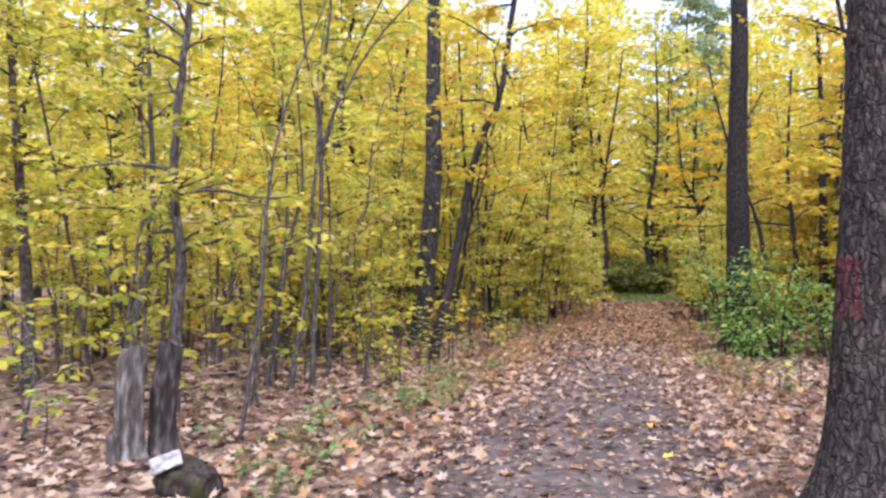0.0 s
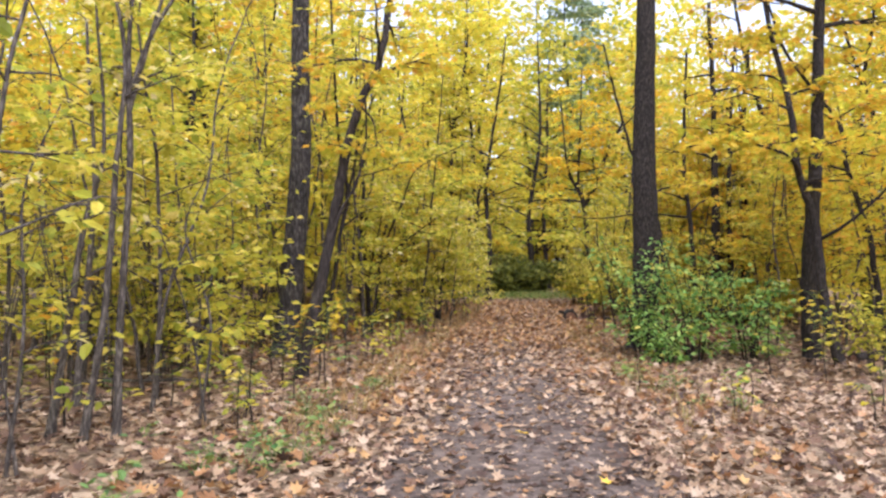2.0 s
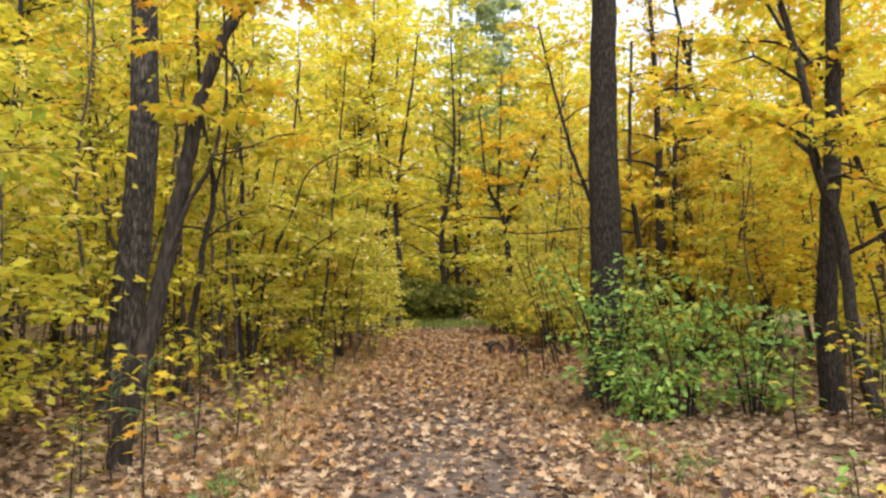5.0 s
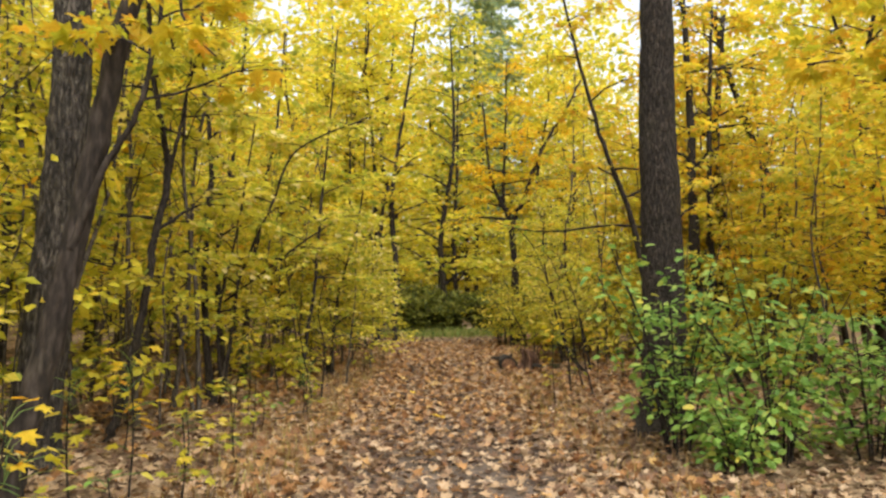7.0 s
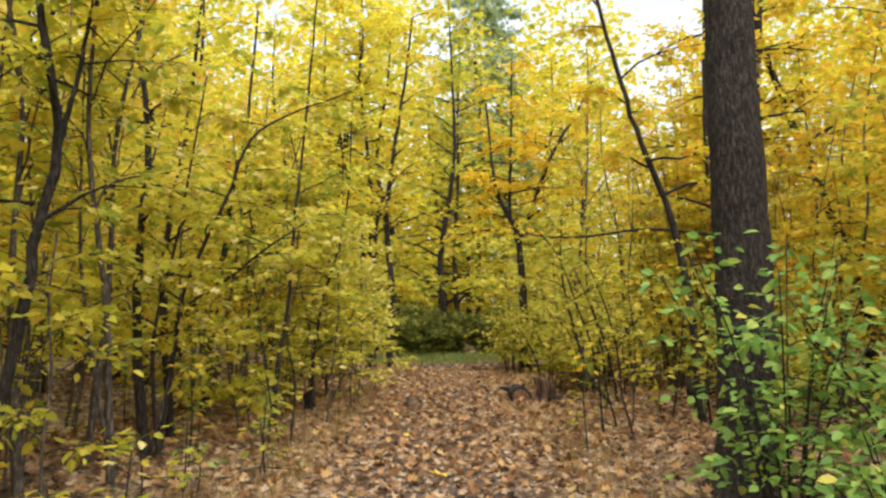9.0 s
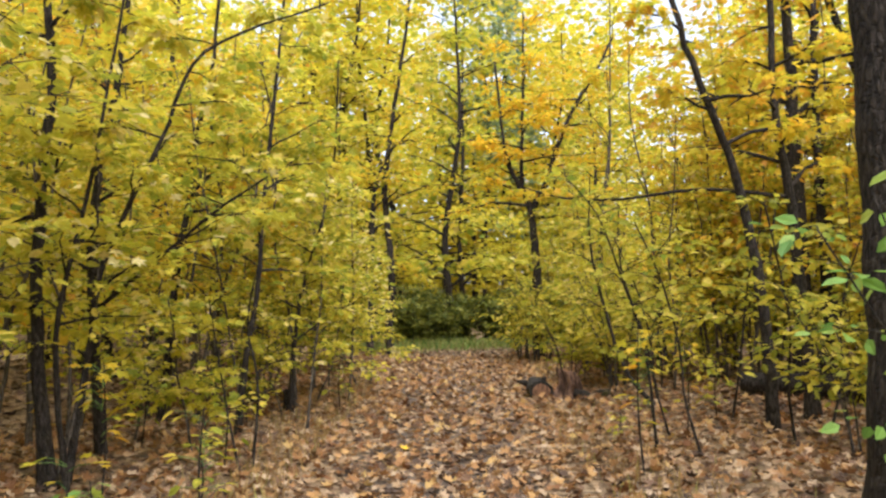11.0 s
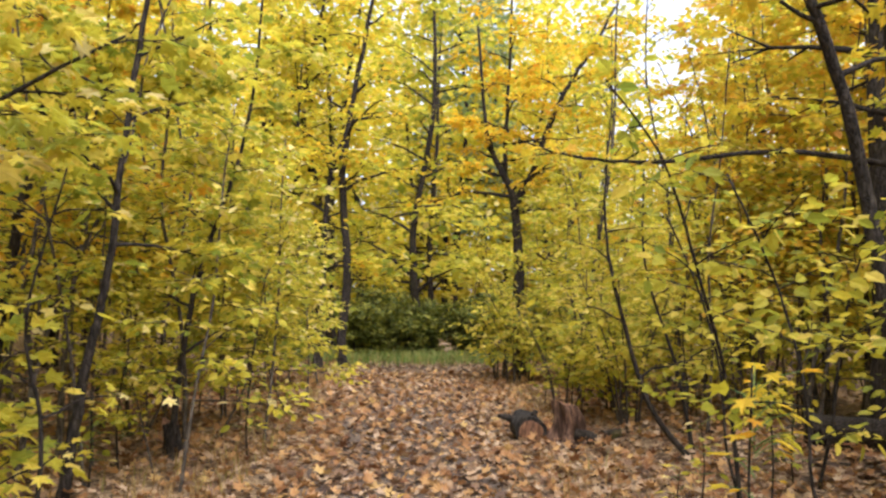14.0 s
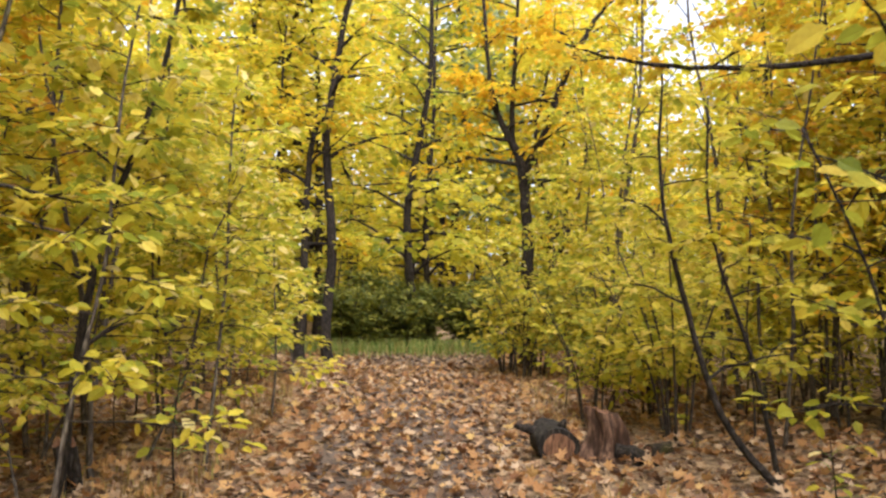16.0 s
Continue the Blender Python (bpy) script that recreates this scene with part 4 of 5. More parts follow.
# beyond the bend, and all round
scatter(rng, deep_shrubs, 34, (-7, 7, 35.8, 40), 0, (0.65, 1.0))
joined(rng, "far_undergrowth", "golden and lime-yellow young trees beyond the bend", mid_gold[1:] + mid_lime, 32, (-14, 14, 37, 46), (0.8, 1.3))
scatter(rng, tall[:2], 40, (-22, 22, 37, 58), 0, (0.9, 1.5), test=sky_gap)
scatter(rng, tall, 18, (-26, -8, 17, 38), 6, (0.8, 1.2))
scatter(rng, tall, 9, (-15, -6, 19, 40), 5, (0.75, 1.05))
scatter(rng, tall, 11, (8, 26, 20, 38), 6, (0.8, 1.2), test=sky_gap)

for k, (x, y, s) in enumerate([(8.6, 43.0, 1.25), (10.4, 47.0, 1.4), (6.0, 45.0, 1.3)]):
    copy_thing(tall[0], pose(x, y, float(level(x, y)) - 0.05, 0, 0, 50 + 90 * k) @ Matrix.Scale(s, 4))


def pine(seed, x, y, h):
    sapling(seed, x, y, h, PINE, KITE, "tall distant conifer with blue-green foliage", 34, 3.0, 80, 0.4, 0.25, 0.22, BARK, 0.01, 0.6, "tree", "trunk", (-0.2, 0.3), True)


for k, (x, y, h) in enumerate([(16.4, 52, 22), (19.5, 57, 25), (21.6, 62, 25)]):
    pine(171 + k, x, y, h)

# ---- the green shrub round the dark tree ----
for k, (x, y, h, st, sp, per) in enumerate([(5.6, 14.9, 2.1, 11, 0.85, 11), (6.2, 14.2, 1.85, 10, 0.9, 11), (7.0, 13.9, 1.5, 9, 0.85, 10), (5.6, 14.0, 0.9, 7, 0.5, 9)]):
    shrub(181 + k, x, y, h, GREEN, OVATE, "leafy green shrub beside a dark trunk", st, per, 0.095, sp, BARK, "green shrubs at the path", 9, 0.12)


# shoots close to the path at the end of the walk
plant("sapling", "thin shoot with broad yellow-green leaves close to the path", "sapling",
      [([at_ground(6.75, 19.6), (6.65, 19.6, 0.9), (6.3, 19.45, 1.7), (6.0, 19.35, 2.3), (5.6, 19.3, 2.7)], 0.016, 0.005, 0.2)],
      dict(start=0.35, boughs=9, length=0.75, per_bough=13, size=0.11, twigs=2, reach=0.12), LIME, BARK, 71, OVATE, 6, "young trees of the undergrowth", stem_name="stem")
plant("sapling", "low shoot with lime-yellow leaves at the path's edge", "sapling",
      [([at_ground(2.75, 20.1), (2.8, 20.1, 0.7), (2.7, 20.05, 1.3), (2.85, 20.0, 2.1)], 0.016, 0.005, 0.2),
       ([at_ground(2.65, 20.1), (2.5, 20.2, 0.6), (2.35, 20.3, 1.5)], 0.012, 0.005, 0.2)],
      dict(start=0.35, boughs=6, length=0.65, per_bough=9, size=0.1, twigs=2, reach=0.12), LIME, BARK, 72, MAPLE, 6, "young trees of the undergrowth", stem_name="stem")


shoot = sapling(73, 6.8, 18.9, 2.3, OLIVE, OVATE, "sparse thin shoot with olive-yellow leaves", 10, 0.85, 20, 0.1, 0.3, 0.014, BARK, 0.16, 0.16)
for k, (x, y, s) in enumerate([(7.3, 20.2, 1.0), (8.2, 19.3, 1.1), (8.7, 21.0, 1.0), (9.3, 20.0, 1.15), (9.6, 24.0, 1.0)]):
    copy_thing(shoot, pose(x, y, float(level(x, y)) - 0.03, 0, 0, 67 * k) @ Matrix.Scale(s, 4))


# ---- stumps, logs ----
def ring_body(zs, radius, sides, shift=lambda z: (0, 0)):
    v, f = [], []
    for j, z in enumerate(zs):
        sx, sy = shift(z)
        for s in range(sides):
            a = s * 2 * math.pi / sides
            r = radius(a, z)
            v.append((sx + r * math.cos(a), sy + r * math.sin(a), z))
        if j:
            p, q = (j - 1) * sides, j * sides
            f += [(p + s, p + (s + 1) % sides, q + (s + 1) % sides, q + s) for s in range(sides)]
    return v, f


def stump(label, x, y, h, r, flare, lobes, bark, top, lean=(0, 0), ragged=0.03, seed=1, fluted=0.12, taper=0.12):
    rng = np.random.default_rng(seed)
    base = new("tree_stump")
    tagged(base, label, "stump")
    base.location = at_ground(x, y, -0.03)
    sides = 40
    ph = rng.uniform(0, 6)
    rag = np.convolve(np.tile(rng.normal(0, ragged, sides), 3), np.ones(4) / 4, "same")[sides:2 * sides]

    def radius(a, z):
        t = z / h
        n = noise.noise(Vector((2 * math.cos(a) + seed, 2 * math.sin(a), 3 * z)))
        return r * (1 + flare * math.exp(-z / 0.09) * (0.7 + 0.5 * math.sin(lobes * a + ph))) * (1 + fluted * math.sin(lobes * a + ph) + 0.14 * n) * (1 - taper * t)
    zs = np.linspace(0, h, 22)
    v, f = ring_body(zs, radius, sides, lambda z: (lean[0] * z + 0.16 * r * math.sin(5 * z / max(h, 0.5) + seed), lean[1] * z + 0.1 * r * math.sin(7 * z / max(h, 0.5))))
    for s in range(sides):
        k = (len(zs) - 1) * sides + s
        v[k] = (v[k][0], v[k][1], v[k][2] + float(rag[s]) + 0.22 * r * math.sin(2 * math.pi * s / sides + seed))
    mesh_object("body", v, f, bark, base, smooth=True)
    edge = v[-sides:]
    c = tuple(sum(e[i] for e in edge) / sides for i in range(3))
    c = (c[0], c[1], c[2] - 0.012)
    inner = [tuple(c[i] + 0.55 * (e[i] - c[i]) for i in range(3)) for e in edge]
    edge = [tuple(c[i] + 0.985 * (e[i] - c[i]) for i in range(3)) for e in edge]
    vv = edge + inner + [c]
    ff = [(s, (s + 1) % sides, sides + (s + 1) % sides, sides + s) for s in range(sides)] + [(sides + s, sides + (s + 1) % sides, 2 * sides) for s in range(sides)]
    mesh_object("cut_top", vv, ff, top, base, "rough cut wood")
    return base


stump("grey weathered cut stub with peeling pale wood", -2.32, 5.74, 0.89, 0.1, 0.5, 4, DEADWOOD, CUT_GREY, (0.02, 0.0), 0.018, 2, 0.16)
stump("dark weathered cut stub with bark peeling at the foot", -2.17, 5.97, 0.89, 0.105, 0.4, 3, DEADWOOD_DARK, CUT_GREY, (0.03, 0.02), 0.02, 3, 0.18)
stump("short splinter of pale broken wood beside stubs", -2.36, 5.6, 0.28, 0.048, 0.2, 3, DEADWOOD, CUT_GREY, (-0.1, 0.0), 0.02, 4)
old_stump = stump("fluted brown tree stump with spreading roots", 7.92, 24.05, 0.5, 0.175, 1.5, 5, bark_material("stump_bark", (0.075, 0.04, 0.025), (0.22, 0.125, 0.078), 0.8, 0.9), CUT, (-0.08, 0.0), 0.02, 5, 0.2, 0.25)
stump("small dark stub of a cut sapling", 3.44, 23.75, 0.36, 0.085, 0.3, 3, BARK, CUT, (-0.1, 0.0), 0.03, 6)


def log(label, x, y, length, r, turn, tip, bark, cut, seed, lift=0.0, wear=0.13, worn_end=0.0):
    """A lying log with sawn ends and the stub of a bough."""
    base = new("log")
    tagged(base, label, "log")
    base.matrix_world = pose(x, y, float(level(x, y)) + r * 0.86 + lift, 0, tip, turn)
    sides = 36

    def radius(a, z):
        return r * (1 - worn_end * abs(2 * z / length) ** 5) * (1 + wear * noise.noise(Vector((1.5 * math.cos(a) + seed, 1.5 * math.sin(a), 4 * z))) + 0.4 * wear * noise.noise(Vector((4 * math.cos(a), 4 * math.sin(a) + seed, 11 * z))) + 0.05 * math.sin(3 * a + seed))
    v, f = ring_body(np.linspace(-length / 2, length / 2, 16), radius, sides)
    v = [(z, a, b) for a, b, z in v]
    f += [tuple(range(sides - 1, -1, -1)), tuple(range(len(v) - sides, len(v)))]
    ob = mesh_object("body", v, f, bark, base, smooth=True)
    for p in ob.data.polygons[-2:]:
        p.use_smooth = False
    for ring in (v[:sides], v[-sides:]):
        c = tuple(sum(p[i] for p in ring) / sides for i in range(3))
        out = 0.004 if c[0] > 0 else -0.004
        e = [(p[0] + out, c[1] + 0.76 * (p[1] - c[1]), c[2] + 0.76 * (p[2] - c[2])) for p in ring]
        mesh_object("cut_face", e + [(c[0] + 2 * out, c[1], c[2])], [(s, (s + 1) % sides, sides) for s in range(sides)] if c[0] > 0 else [((s + 1) % sides, s, sides) for s in range(sides)], cut, base, "sawn wood face")
    return base


sv, sf = [], []
tube(sv, sf, [(0.06, -0.1, 0.14), (0.16, -0.2, 0.12), (0.28, -0.26, 0.06), (0.4, -0.3, -0.03)], [0.07, 0.085, 0.08, 0.05], 12, 0.12, np.random.default_rng(8))
mesh_object("root", sv, sf, BARK, old_stump, "dark spreading root", smooth=True)

lying = log("short dark log with an orange-brown sawn end on the leaves", 7.46, 24.2, 0.46, 0.18, -104, 4, bark_material("black_log_bark", (0.022, 0.018, 0.015), (0.06, 0.05, 0.042)), CUT, 7)
sv, sf = [], []
tube(sv, sf, [(-0.1, -0.1, 0.05), (-0.12, -0.22, 0.1), (-0.13, -0.34, 0.12)], [0.06, 0.045, 0.02], 10)
mesh_object("bough_stub", sv, sf, BARK, lying, smooth=True)
sv, sf = [], []
tube(sv, sf, [(0.05, 0.05, 0.13), (0.1, 0.08, 0.22)], [0.05, 0.03], 8)
mesh_object("bough_stub", sv, sf, BARK, lying, smooth=True)
log("short mossy log with a pale cut end beside the path", -1.62, 4.96, 0.4, 0.14, 158, -6, MOSSY, DEADWOOD_DARK, 9, 0.0, 0.4, 0.3)
log("dark rotting log lying in the undergrowth", 10.75, 21.9, 1.9, 0.19, -42, 2, BARK, CUT, 12)
log("dark fallen log among brushwood", 9.3, 13.2, 2.2, 0.11, 8, -3, BARK, CUT, 14)
log("small mossy branch piece on the leaves", 8.55, 24.1, 0.35, 0.06, 20, 0, MOSSY, CUT, 15)


def wood_slab():
    """A pale split piece of wood leaning on the mossy log."""
    bm = bmesh.new()
    bmesh.ops.create_cube(bm, size=1.0)
    bmesh.ops.scale(bm, vec=(0.2, 0.13, 0.022), verts=bm.verts)
    bmesh.ops.subdivide_edges(bm, edges=bm.edges, cuts=3, use_grid_fill=True)
    for q in bm.verts:
        q.co += Vector((0.012, 0.012, 0.006)) * noise.noise(q.co * 16)
        q.co.y *= 1 - 0.9 * q.co.x
    bmesh.ops.bevel(bm, geom=[e for e in bm.edges if e.calc_face_angle(0) > 0.6], offset=0.004, segments=1, affect="EDGES")
    me = bpy.data.meshes.new("wood_slab")
    bm.to_mesh(me)
    bm.free()
    me.materials.append(CUT_PALE)
    ob = new("wood_slab", me)
    ob.matrix_world = pose(-1.74, 4.9, float(level(-1.74, 4.9)) + 0.262, 34, -20, 14)
    tagged(ob, "pale split piece of wood resting on a mossy log", "wood")


wood_slab()


def fallen_branch(seed, x, y, length, turn, r=0.018):
    rng = np.random.default_rng(seed)
    base = new("fallen_branch")
    tagged(base, "dead grey branch lying on the leaf litter", "branch", "dead branches on the floor")
    base.matrix_world = pose(x, y, float(level(x, y)) + r + 0.03, 0, 0, turn)
    n = 8
    line = np.stack([np.linspace(0, length, n), np.cumsum(rng.normal(0, 0.05, n)), np.abs(np.cumsum(rng.normal(0, 0.015, n)))], 1)
    v, f = [], []
    tube(v, f, line, np.linspace(r, r * 0.35, n), 7)
    for k in (2, 4, 5):
        side = rng.choice([-1, 1])
        tube(v, f, [line[k], line[k] + (0.12, side * 0.15, 0.05), line[k] + (0.2, side * 0.32, 0.06)], [r * 0.5, r * 0.35, r * 0.15], 5)
    mesh_object("limb", v, f, BARK_GREY, base, smooth=True)


for k, (x, y, ln, turn, r) in enumerate([(-3.4, 8.6, 1.4, 20, 0.02), (-4.4, 9.6, 1.9, -15, 0.03), (-3.0, 10.2, 1.5, 60, 0.022), (-4.9, 8.0, 1.2, 100, 0.018), (1.9, 18.1, 0.8, 10, 0.014), (9.8, 22.9, 1.3, 15, 0.02),
                                         (9.0, 22.0, 1.4, -40, 0.022), (10.6, 21.0, 1.6, 70, 0.03), (9.4, 12.7, 1.5, 30, 0.03), (-2.9, 12.2, 1.6, 5, 0.03)]):
    fallen_branch(200 + k, x, y, ln, turn, r)


# ---- leaf litter, grass, herbs ----
def litter(name, label, seed, count, test, size, shape, mat, lift=0.035, tilt=0.3):
    rng = np.random.default_rng(seed)
    ys = rng.uniform(-3, 40, count * 3)
    xs = centre(ys) + rng.uniform(-13, 13, count * 3)
    keep = rng.uniform(0, 1, count * 3) < test(xs, ys)
    xs, ys = xs[keep], ys[keep]
    n = len(xs)
    a = rng.uniform(0, 2 * math.pi, n)
    places = np.stack([xs, ys, level(xs, ys) + 0.02 + rng.uniform(0, 1, n) ** 2 * lift], 1)
    ways = np.stack([np.cos(a), np.sin(a), rng.normal(0, tilt, n)], 1)
    ups = np.stack([rng.normal(0, tilt, n), rng.normal(0, tilt, n), np.ones(n)], 1)
    v, f = leaves(places, ways, ups, size * rng.uniform(0.55, 1.3, n), shape)
    ob = mesh_object(name, v, f, mat)
    tagged(ob, label, "leaves", kind="stuff")
    return n


def beside(lo, hi, inside=0.0):
    def test(x, y):
        d = np.abs(x - centre(y)) - half_width(y) * 0.75
        return np.where(d < 0, inside, np.where((d > lo) & (d < hi), 1.0, 0.0))
    return test


def near_litter(x, y):
    d = np.abs(x - centre(y)) - half_width(y) * 0.7
    worn = 0.26 + 0.74 * np.clip((y - 11) / 5.5, 0, 1) + 0.2 * np.clip((2 - y) / 5, 0, 1)
    thin = np.interp(y, [10, 26], [1.0, 0.62])
    return thin * np.where(d < 0, worn + 0.5 * np.clip(1 + d / 0.5, 0, 1) ** 2, np.clip(1 - (d - 2.6) / 3, 0, 1))


litter("leaf_litter", "thick litter of tan and brown maple leaves", 301, 68000, near_litter, 0.085, CURLED, LITTER, 0.05, 0.35)
litter("leaf_litter", "brown leaf litter under the undergrowth", 302, 16000, beside(3.0, 11), 0.16, KITE, LITTER, 0.04)
litter("leaf_litter", "rust-brown drift of leaves along the path's edge", 303, 40000, lambda x, y: np.maximum((0.34 + 0.3 * np.clip((y - 9) / 5, 0, 1)) * np.exp(-((np.abs(x - centre(y)) - 0.6 - half_width(y)) / 0.7) ** 2) * (y > 5), 0.6 * np.clip((y - 14) / 5, 0, 1) * (np.abs(x - centre(y)) < 5.5) * (y < 32)), 0.1, CURLED, RUST, 0.07, 0.5)


def on_path(x, y):
    return np.where(np.abs(x - centre(y)) < half_width(y) * 0.95, 0.95, 0.0) * (y < 24)


litter("leaf_litter", "small pale scraps of leaf trodden into the path", 304, 60000, on_path, 0.045, KITE, LITTER, 0.01, 0.25)


def blades(name, label, seed, count, where, height, mat, width=0.006):
    rng = np.random.default_rng(seed)
    xs, ys = where(rng, count)
    n = len(xs)
    a = rng.uniform(0, 2 * math.pi, n)
    h = height * rng.uniform(0.5, 1.2, n)
    z = level(xs, ys)
    lean = rng.uniform(0.15, 0.7, n) * h
    d = np.stack([np.cos(a), np.sin(a)], 1)
    v = np.zeros((n, 5, 3))
    side = np.stack([-d[:, 1], d[:, 0]], 1) * width
    for k, (t, w, b) in enumerate([(0, 1, 0), (0, -1, 0), (0.6, 0.7, 0.35), (0.6, -0.7, 0.35), (1, 0, 1)]):
        v[:, k, 0] = xs + side[:, 0] * w + d[:, 0] * lean * b
        v[:, k, 1] = ys + side[:, 1] * w + d[:, 1] * lean * b
        v[:, k, 2] = z + h * t
    f = [q for i in range(n) for q in ((5 * i, 5 * i + 1, 5 * i + 3, 5 * i + 2), (5 * i + 2, 5 * i + 3, 5 * i + 4))]
    tagged(mesh_object(name, v.reshape(-1, 3), f, mat), label, "grass", kind="stuff")


def edge_strip(rng, count):
    y = rng.uniform(9, 31, count)
    side = np.where(rng.uniform(0, 1, count) < 0.65, -1, 1)
    x = centre(y) + side * (half_width(y) + 0.35 + np.abs(rng.normal(0, 0.55, count)))
    free = (x - 7.7) ** 2 + (y - 23.9) ** 2 > 1.2
    return x[free], y[free]


def end_strip(rng, count):
    y = 35.4 + rng.normal(0, 0.7, count)
    return 9.6 + rng.uniform(-4.2, 4.5, count), y


blades("dry_grass", "dry straw-coloured grass along the path's edge", 311, 4600, edge_strip, 0.18, STRAW)
blades("grass", "green grass and herbs at the end of the path", 312, 5200, end_strip, 0.34, HERB_DRY, 0.009)


def herb(seed, x, y, size):
    """A small plant of broad green leaves close to the ground."""
    rng = np.random.default_rng(seed)
    n = 16
    a = rng.uniform(0, 6.28, n)
    r = rng.uniform(0.02, size, n)
    places = np.stack([r * np.cos(a), r * np.sin(a), 0.05 + rng.uniform(0, size * 0.9, n)], 1)
    ways = np.stack([np.cos(a), np.sin(a), rng.normal(0.1, 0.3, n)], 1)
    ups = np.stack([rng.normal(0, 0.3, n), rng.normal(0, 0.3, n), np.ones(n)], 1)
    base = new("herb")
    tagged(base, "small green herb growing through fallen leaves", "plant", "green herbs beside the path")
    base.location = at_ground(x, y, 0.0)
    v, f = leaves(places, ways, ups, 0.075 * rng.uniform(0.6, 1.3, n), OVATE)
    mesh_object("foliage", v, f, HERB, base)
    sv, sf = [], []
    for p in places:
        tube(sv, sf, [(0, 0, -0.02), (p[0] * 0.5, p[1] * 0.5, p[2] * 0.6), tuple(p)], [0.003, 0.0025, 0.0015], 4, cap=False)
    tagged(mesh_object("stalk", sv, sf, HERB, base), kind="stuff")
    return base


def seedling(seed, x, y, h, mat, shape, label, n=10, size=0.1, low=0.6):
    """A single thin stalk with a few leaves round its top."""
    rng = np.random.default_rng(seed)
    base = new("seedling")
    tagged(base, label, "seedling", "seedlings on the forest floor")
    base.location = at_ground(x, y, -0.01)
    stalk = bend([(0, 0, 0), (0.03, 0.01, 0.45 * h), (0.0, 0.03, h)], 4)
    v, f = [], []
    tube(v, f, stalk, np.linspace(0.009, 0.004, len(stalk)), 6)
    mesh_object("stem", v, f, BARK, base, smooth=True)
    a = rng.uniform(0, 6.28, n)
    q = rng.uniform(0.04, 0.2, n)
    places = np.stack([q * np.cos(a), q * np.sin(a), h * rng.uniform(low, 1.05, n)], 1)
    ways = np.stack([np.cos(a), np.sin(a), rng.normal(-0.2, 0.25, n)], 1)
    ups = np.stack([rng.normal(0, 0.3, n), rng.normal(0, 0.3, n), np.ones(n)], 1)
    lv, lf = leaves(places, ways, ups, size * rng.uniform(0.7, 1.2, n), shape)
    mesh_object("foliage", lv, lf, mat, base)
    tv, tf = [], []
    for p in places:
        tube(tv, tf, [(0.0, 0.02, p[2] * 0.92), tuple(0.5 * p + np.array([0, 0, 0.48 * p[2]])), tuple(p)], [0.003, 0.0025, 0.002], 4, cap=False)
    tagged(mesh_object("leaf_stalk", tv, tf, HERB, base), kind="stuff")
    return base


for k, (x, y, h, mat) in enumerate([(4.6, 9.9, 0.5, GREEN), (4.1, 9.4, 0.45, LIME), (5.0, 8.6, 0.4, OLIVE), (5.9, 9.6, 0.5, OLIVE), (3.9, 11.2, 0.4, GREEN), (-1.4, 10.6, 0.55, LIME), (-0.6, 9.9, 0.5, LIME),
                                    (0.1, 12.9, 0.75, LIME), (0.5, 13.3, 0.5, GREEN), (0.9, 15.4, 0.6, LIME), (1.3, 16.6, 0.7, LIME), (0.3, 16.4, 0.6, GOLD), (1.7, 17.6, 0.5, GREEN), (2.3, 18.6, 0.6, LIME), (-3.2, 6.2, 0.5, GREEN)]):
    seedling(400 + k, x, y, h, mat, MAPLE if k % 2 else OVATE, "young %s seedling on a thin stalk" % ("green" if mat is GREEN else "yellow-leaved"))
# maple seedlings standing in the litter, along both edges
young = []
for k, (x, y, h, mat, form) in enumerate([(0.9, 14.2, 0.75, LIME, MAPLE), (-1.9, 13.2, 0.95, OLIVE, MAPLE), (2.5, 20.3, 0.85, LIME, OVATE), (1.6, 18.9, 1.1, GOLD, MAPLE)]):
    young.append(seedling(430 + k, x, y, h, mat, form, "knee-high maple seedling with yellowing leaves in the litter", 22, 0.1, 0.3))
srng = np.random.default_rng(440)
for count, lo, hi, y0, y1 in ((46, -5.5, -0.5, 12, 29), (16, -5.5, -0.9, 8.5, 13), (20, 0.7, 5.5, 18, 29), (8, 2.5, 6.0, 9, 13)):
    for k in range(count):
        y = srng.uniform(y0, y1)
        x = float(centre(y)) + srng.uniform(lo, hi) + math.copysign(float(half_width(y)), lo)
        if (x - 7.7) ** 2 + (y - 24) ** 2 > 2.5:
            copy_thing(young[k % 4], pose(x, y, float(level(x, y)) - 0.01, 0, 0, srng.uniform(0, 360)) @ Matrix.Scale(srng.uniform(0.6, 1.25), 4))
herbs = [herb(321, -0.75, 8.0, 0.16), herb(322, -0.3, 8.6, 0.2), herb(323, -1.2, 7.6, 0.14)]
for k in range(34):
    y = rng.uniform(4.8, 12.5)
    x = float(centre(y)) - 0.3 - float(half_width(y)) - abs(rng.normal(0, 0.6))
    copy_thing(herbs[k % 3], pose(x, y, float(level(x, y)), 0, 0, rng.uniform(0, 360)) @ Matrix.Scale(rng.uniform(0.6, 1.15), 4))
for k in range(8):
    y = rng.uniform(9, 13)
    x = float(centre(y)) + 0.5 + float(half_width(y)) + abs(rng.normal(0, 1.0))
    copy_thing(herbs[k % 3], pose(x, y, float(level(x, y)), 0, 0, rng.uniform(0, 360)) @ Matrix.Scale(rng.uniform(0.6, 1.1), 4))


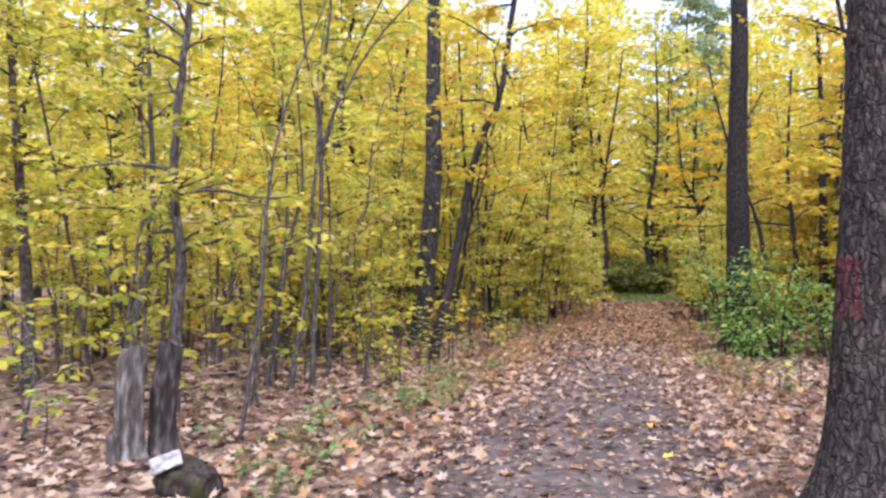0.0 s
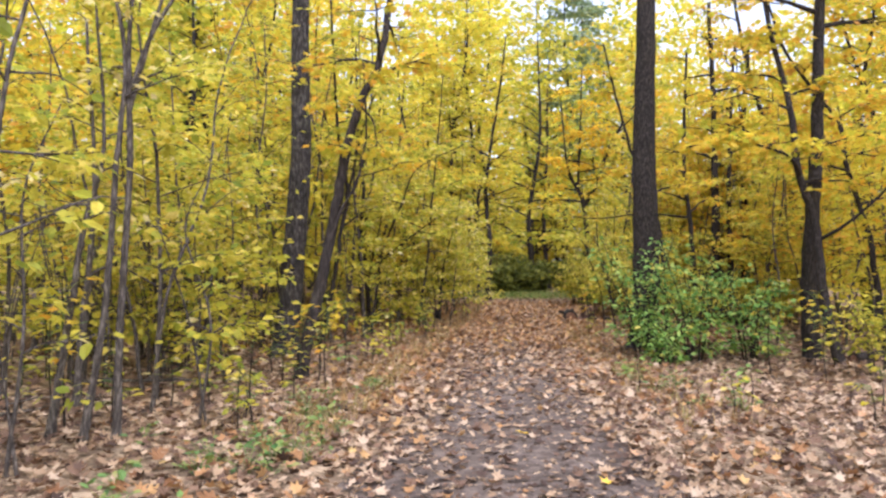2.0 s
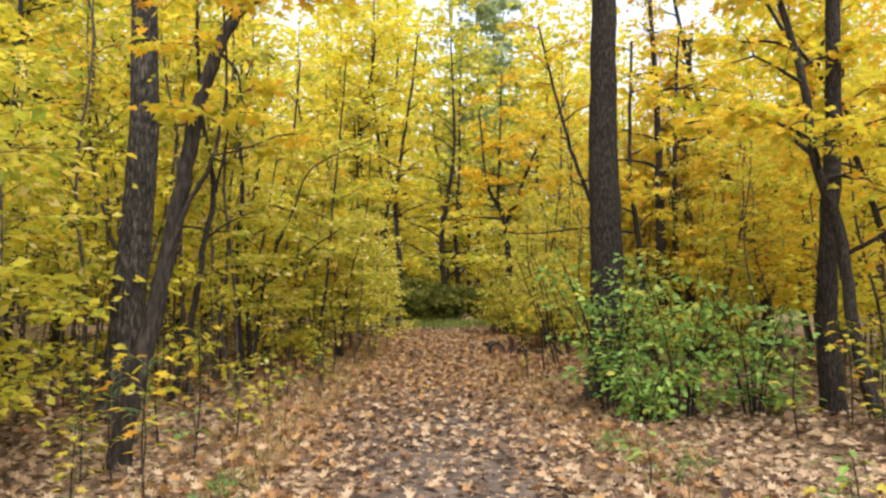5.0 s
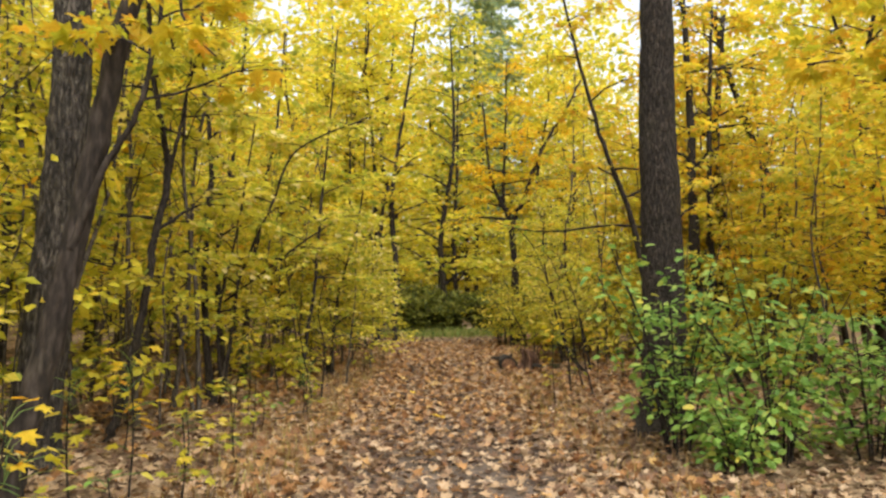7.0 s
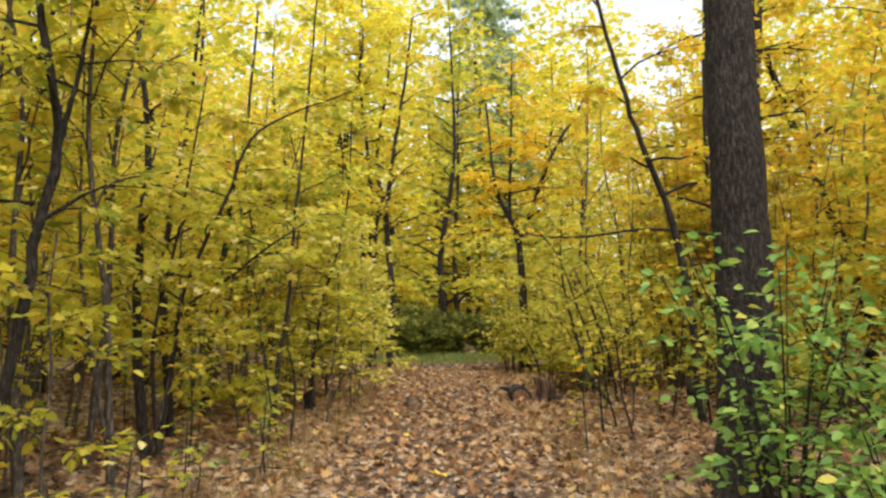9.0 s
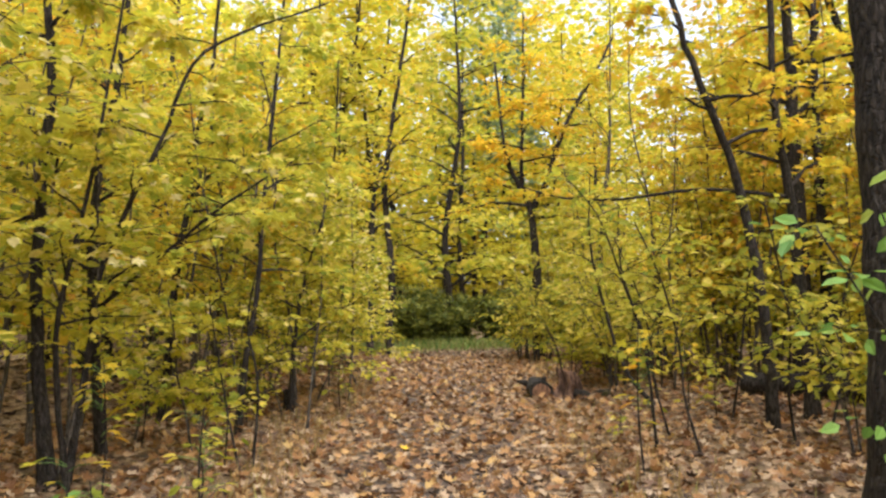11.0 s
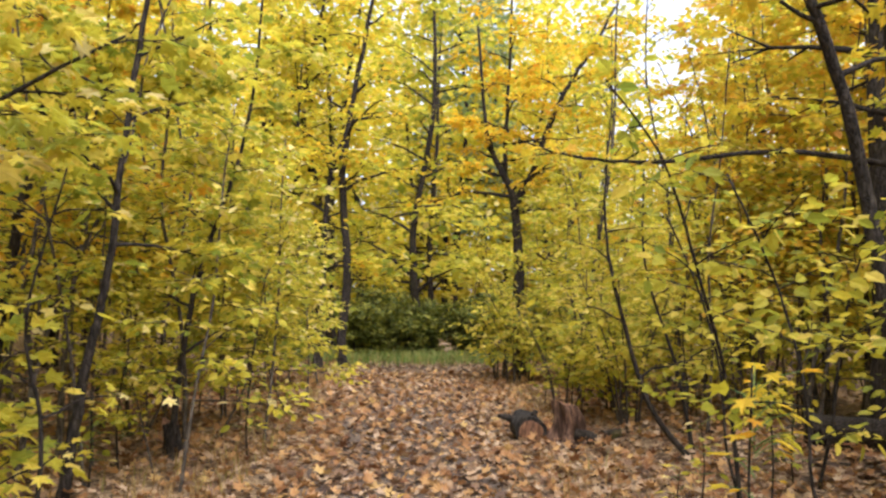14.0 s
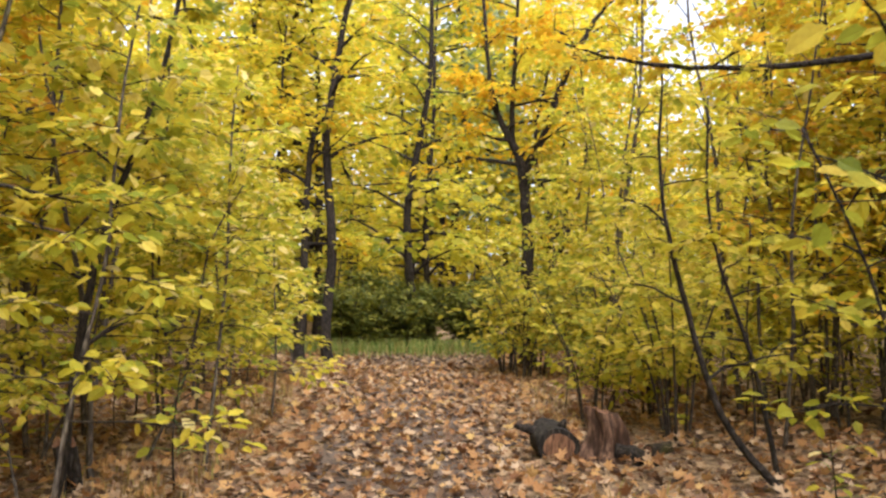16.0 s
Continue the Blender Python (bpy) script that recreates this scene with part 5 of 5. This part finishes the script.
# ---- far woods closing the view ----
def far_woods(label, seed, n, a0, a1, r0, r1, size, mat, height):
    rng = np.random.default_rng(seed)
    a = rng.uniform(a0, a1, n)
    r = rng.uniform(r0, r1, n)
    top = height * (1 + 0.22 * np.sin(7 * a + seed) + 0.18 * np.sin(23 * a + 1) + 0.1 * np.sin(61 * a))
    dip = np.exp(-((a - radians(55)) / radians(3.2)) ** 2)
    z = rng.uniform(0, 1, n) ** 1.25 * top * (1 - 0.42 * dip)
    places = np.stack([3 + r * np.cos(a), 12 + r * np.sin(a), z], 1)
    places += 0.9 * np.stack([np.sin(1.7 * z + 3 * r), np.cos(2.3 * z + 2 * r), np.zeros(n)], 1)
    b = rng.uniform(0, 6.28, n)
    v, f = leaves(places, np.stack([np.cos(b), np.sin(b), rng.normal(0, 0.5, n)], 1), rng.normal(0, 1, (n, 3)) + np.array([0, 0, 0.7]), size * rng.uniform(0.6, 1.4, n), KITE)
    tagged(mesh_object("far_woods", v, f, mat), label, "woods", kind="stuff")


far_woods("distant golden autumn woods", 341, 105000, radians(20), radians(130), 44, 62, 0.42, LEMON, 22)
far_woods("distant yellow-green autumn woods", 343, 50000, radians(20), radians(130), 46, 66, 0.5, LIME, 21)
far_woods("distant autumn woods all round", 342, 16000, radians(125), radians(380), 50, 80, 1.3, LIME, 12)

# single leaves lying on the path
form, quads = CURLED
single = []
for k, mat in enumerate((LITTER, LITTER, RUST)):
    me = bpy.data.meshes.new("fallen_leaf")
    me.from_pydata([(x, y, z * (0.6 + 0.5 * k)) for x, y, z in form.tolist()], [], quads)
    me.materials.append(mat)
    single.append(me)
for k in range(290):
    y = rng.uniform(4.5, 20)
    x = float(centre(y)) + rng.uniform(-1, 1) * float(half_width(y)) * 0.95
    ob = new("fallen_leaf", single[k % 3])
    ob.parent = path
    ob.matrix_basis = pose(x, y, float(level(x, y)) + 0.026, rng.normal(0, 9), rng.normal(0, 9), rng.uniform(0, 360)) @ Matrix.Scale(rng.uniform(0.06, 0.11), 4)
# a few fresh yellow leaves
fresh = bpy.data.meshes.new("fresh_leaf")
fresh.from_pydata(form.tolist(), [], quads)
fresh.materials.append(YELLOW_FALLEN)
for x, y, s, turn in [(3.97, 17.57, 0.19, 60), (1.27, 7.0, 0.13, 130), (2.0, 7.3, 0.1, 20), (1.75, 6.1, 0.11, 250), (1.9, 8.9, 0.12, 80), (4.3, 20.4, 0.12, 10), (5.1, 21.6, 0.11, 190)]:
    leaf = new("fresh_leaf", fresh)
    leaf.matrix_basis = pose(x, y, float(level(x, y)) + 0.065, 10, 6, turn) @ Matrix.Scale(s, 4)
    tagged(leaf, "single bright yellow maple leaf lying on the path", "leaf", "fresh yellow leaves on the path")
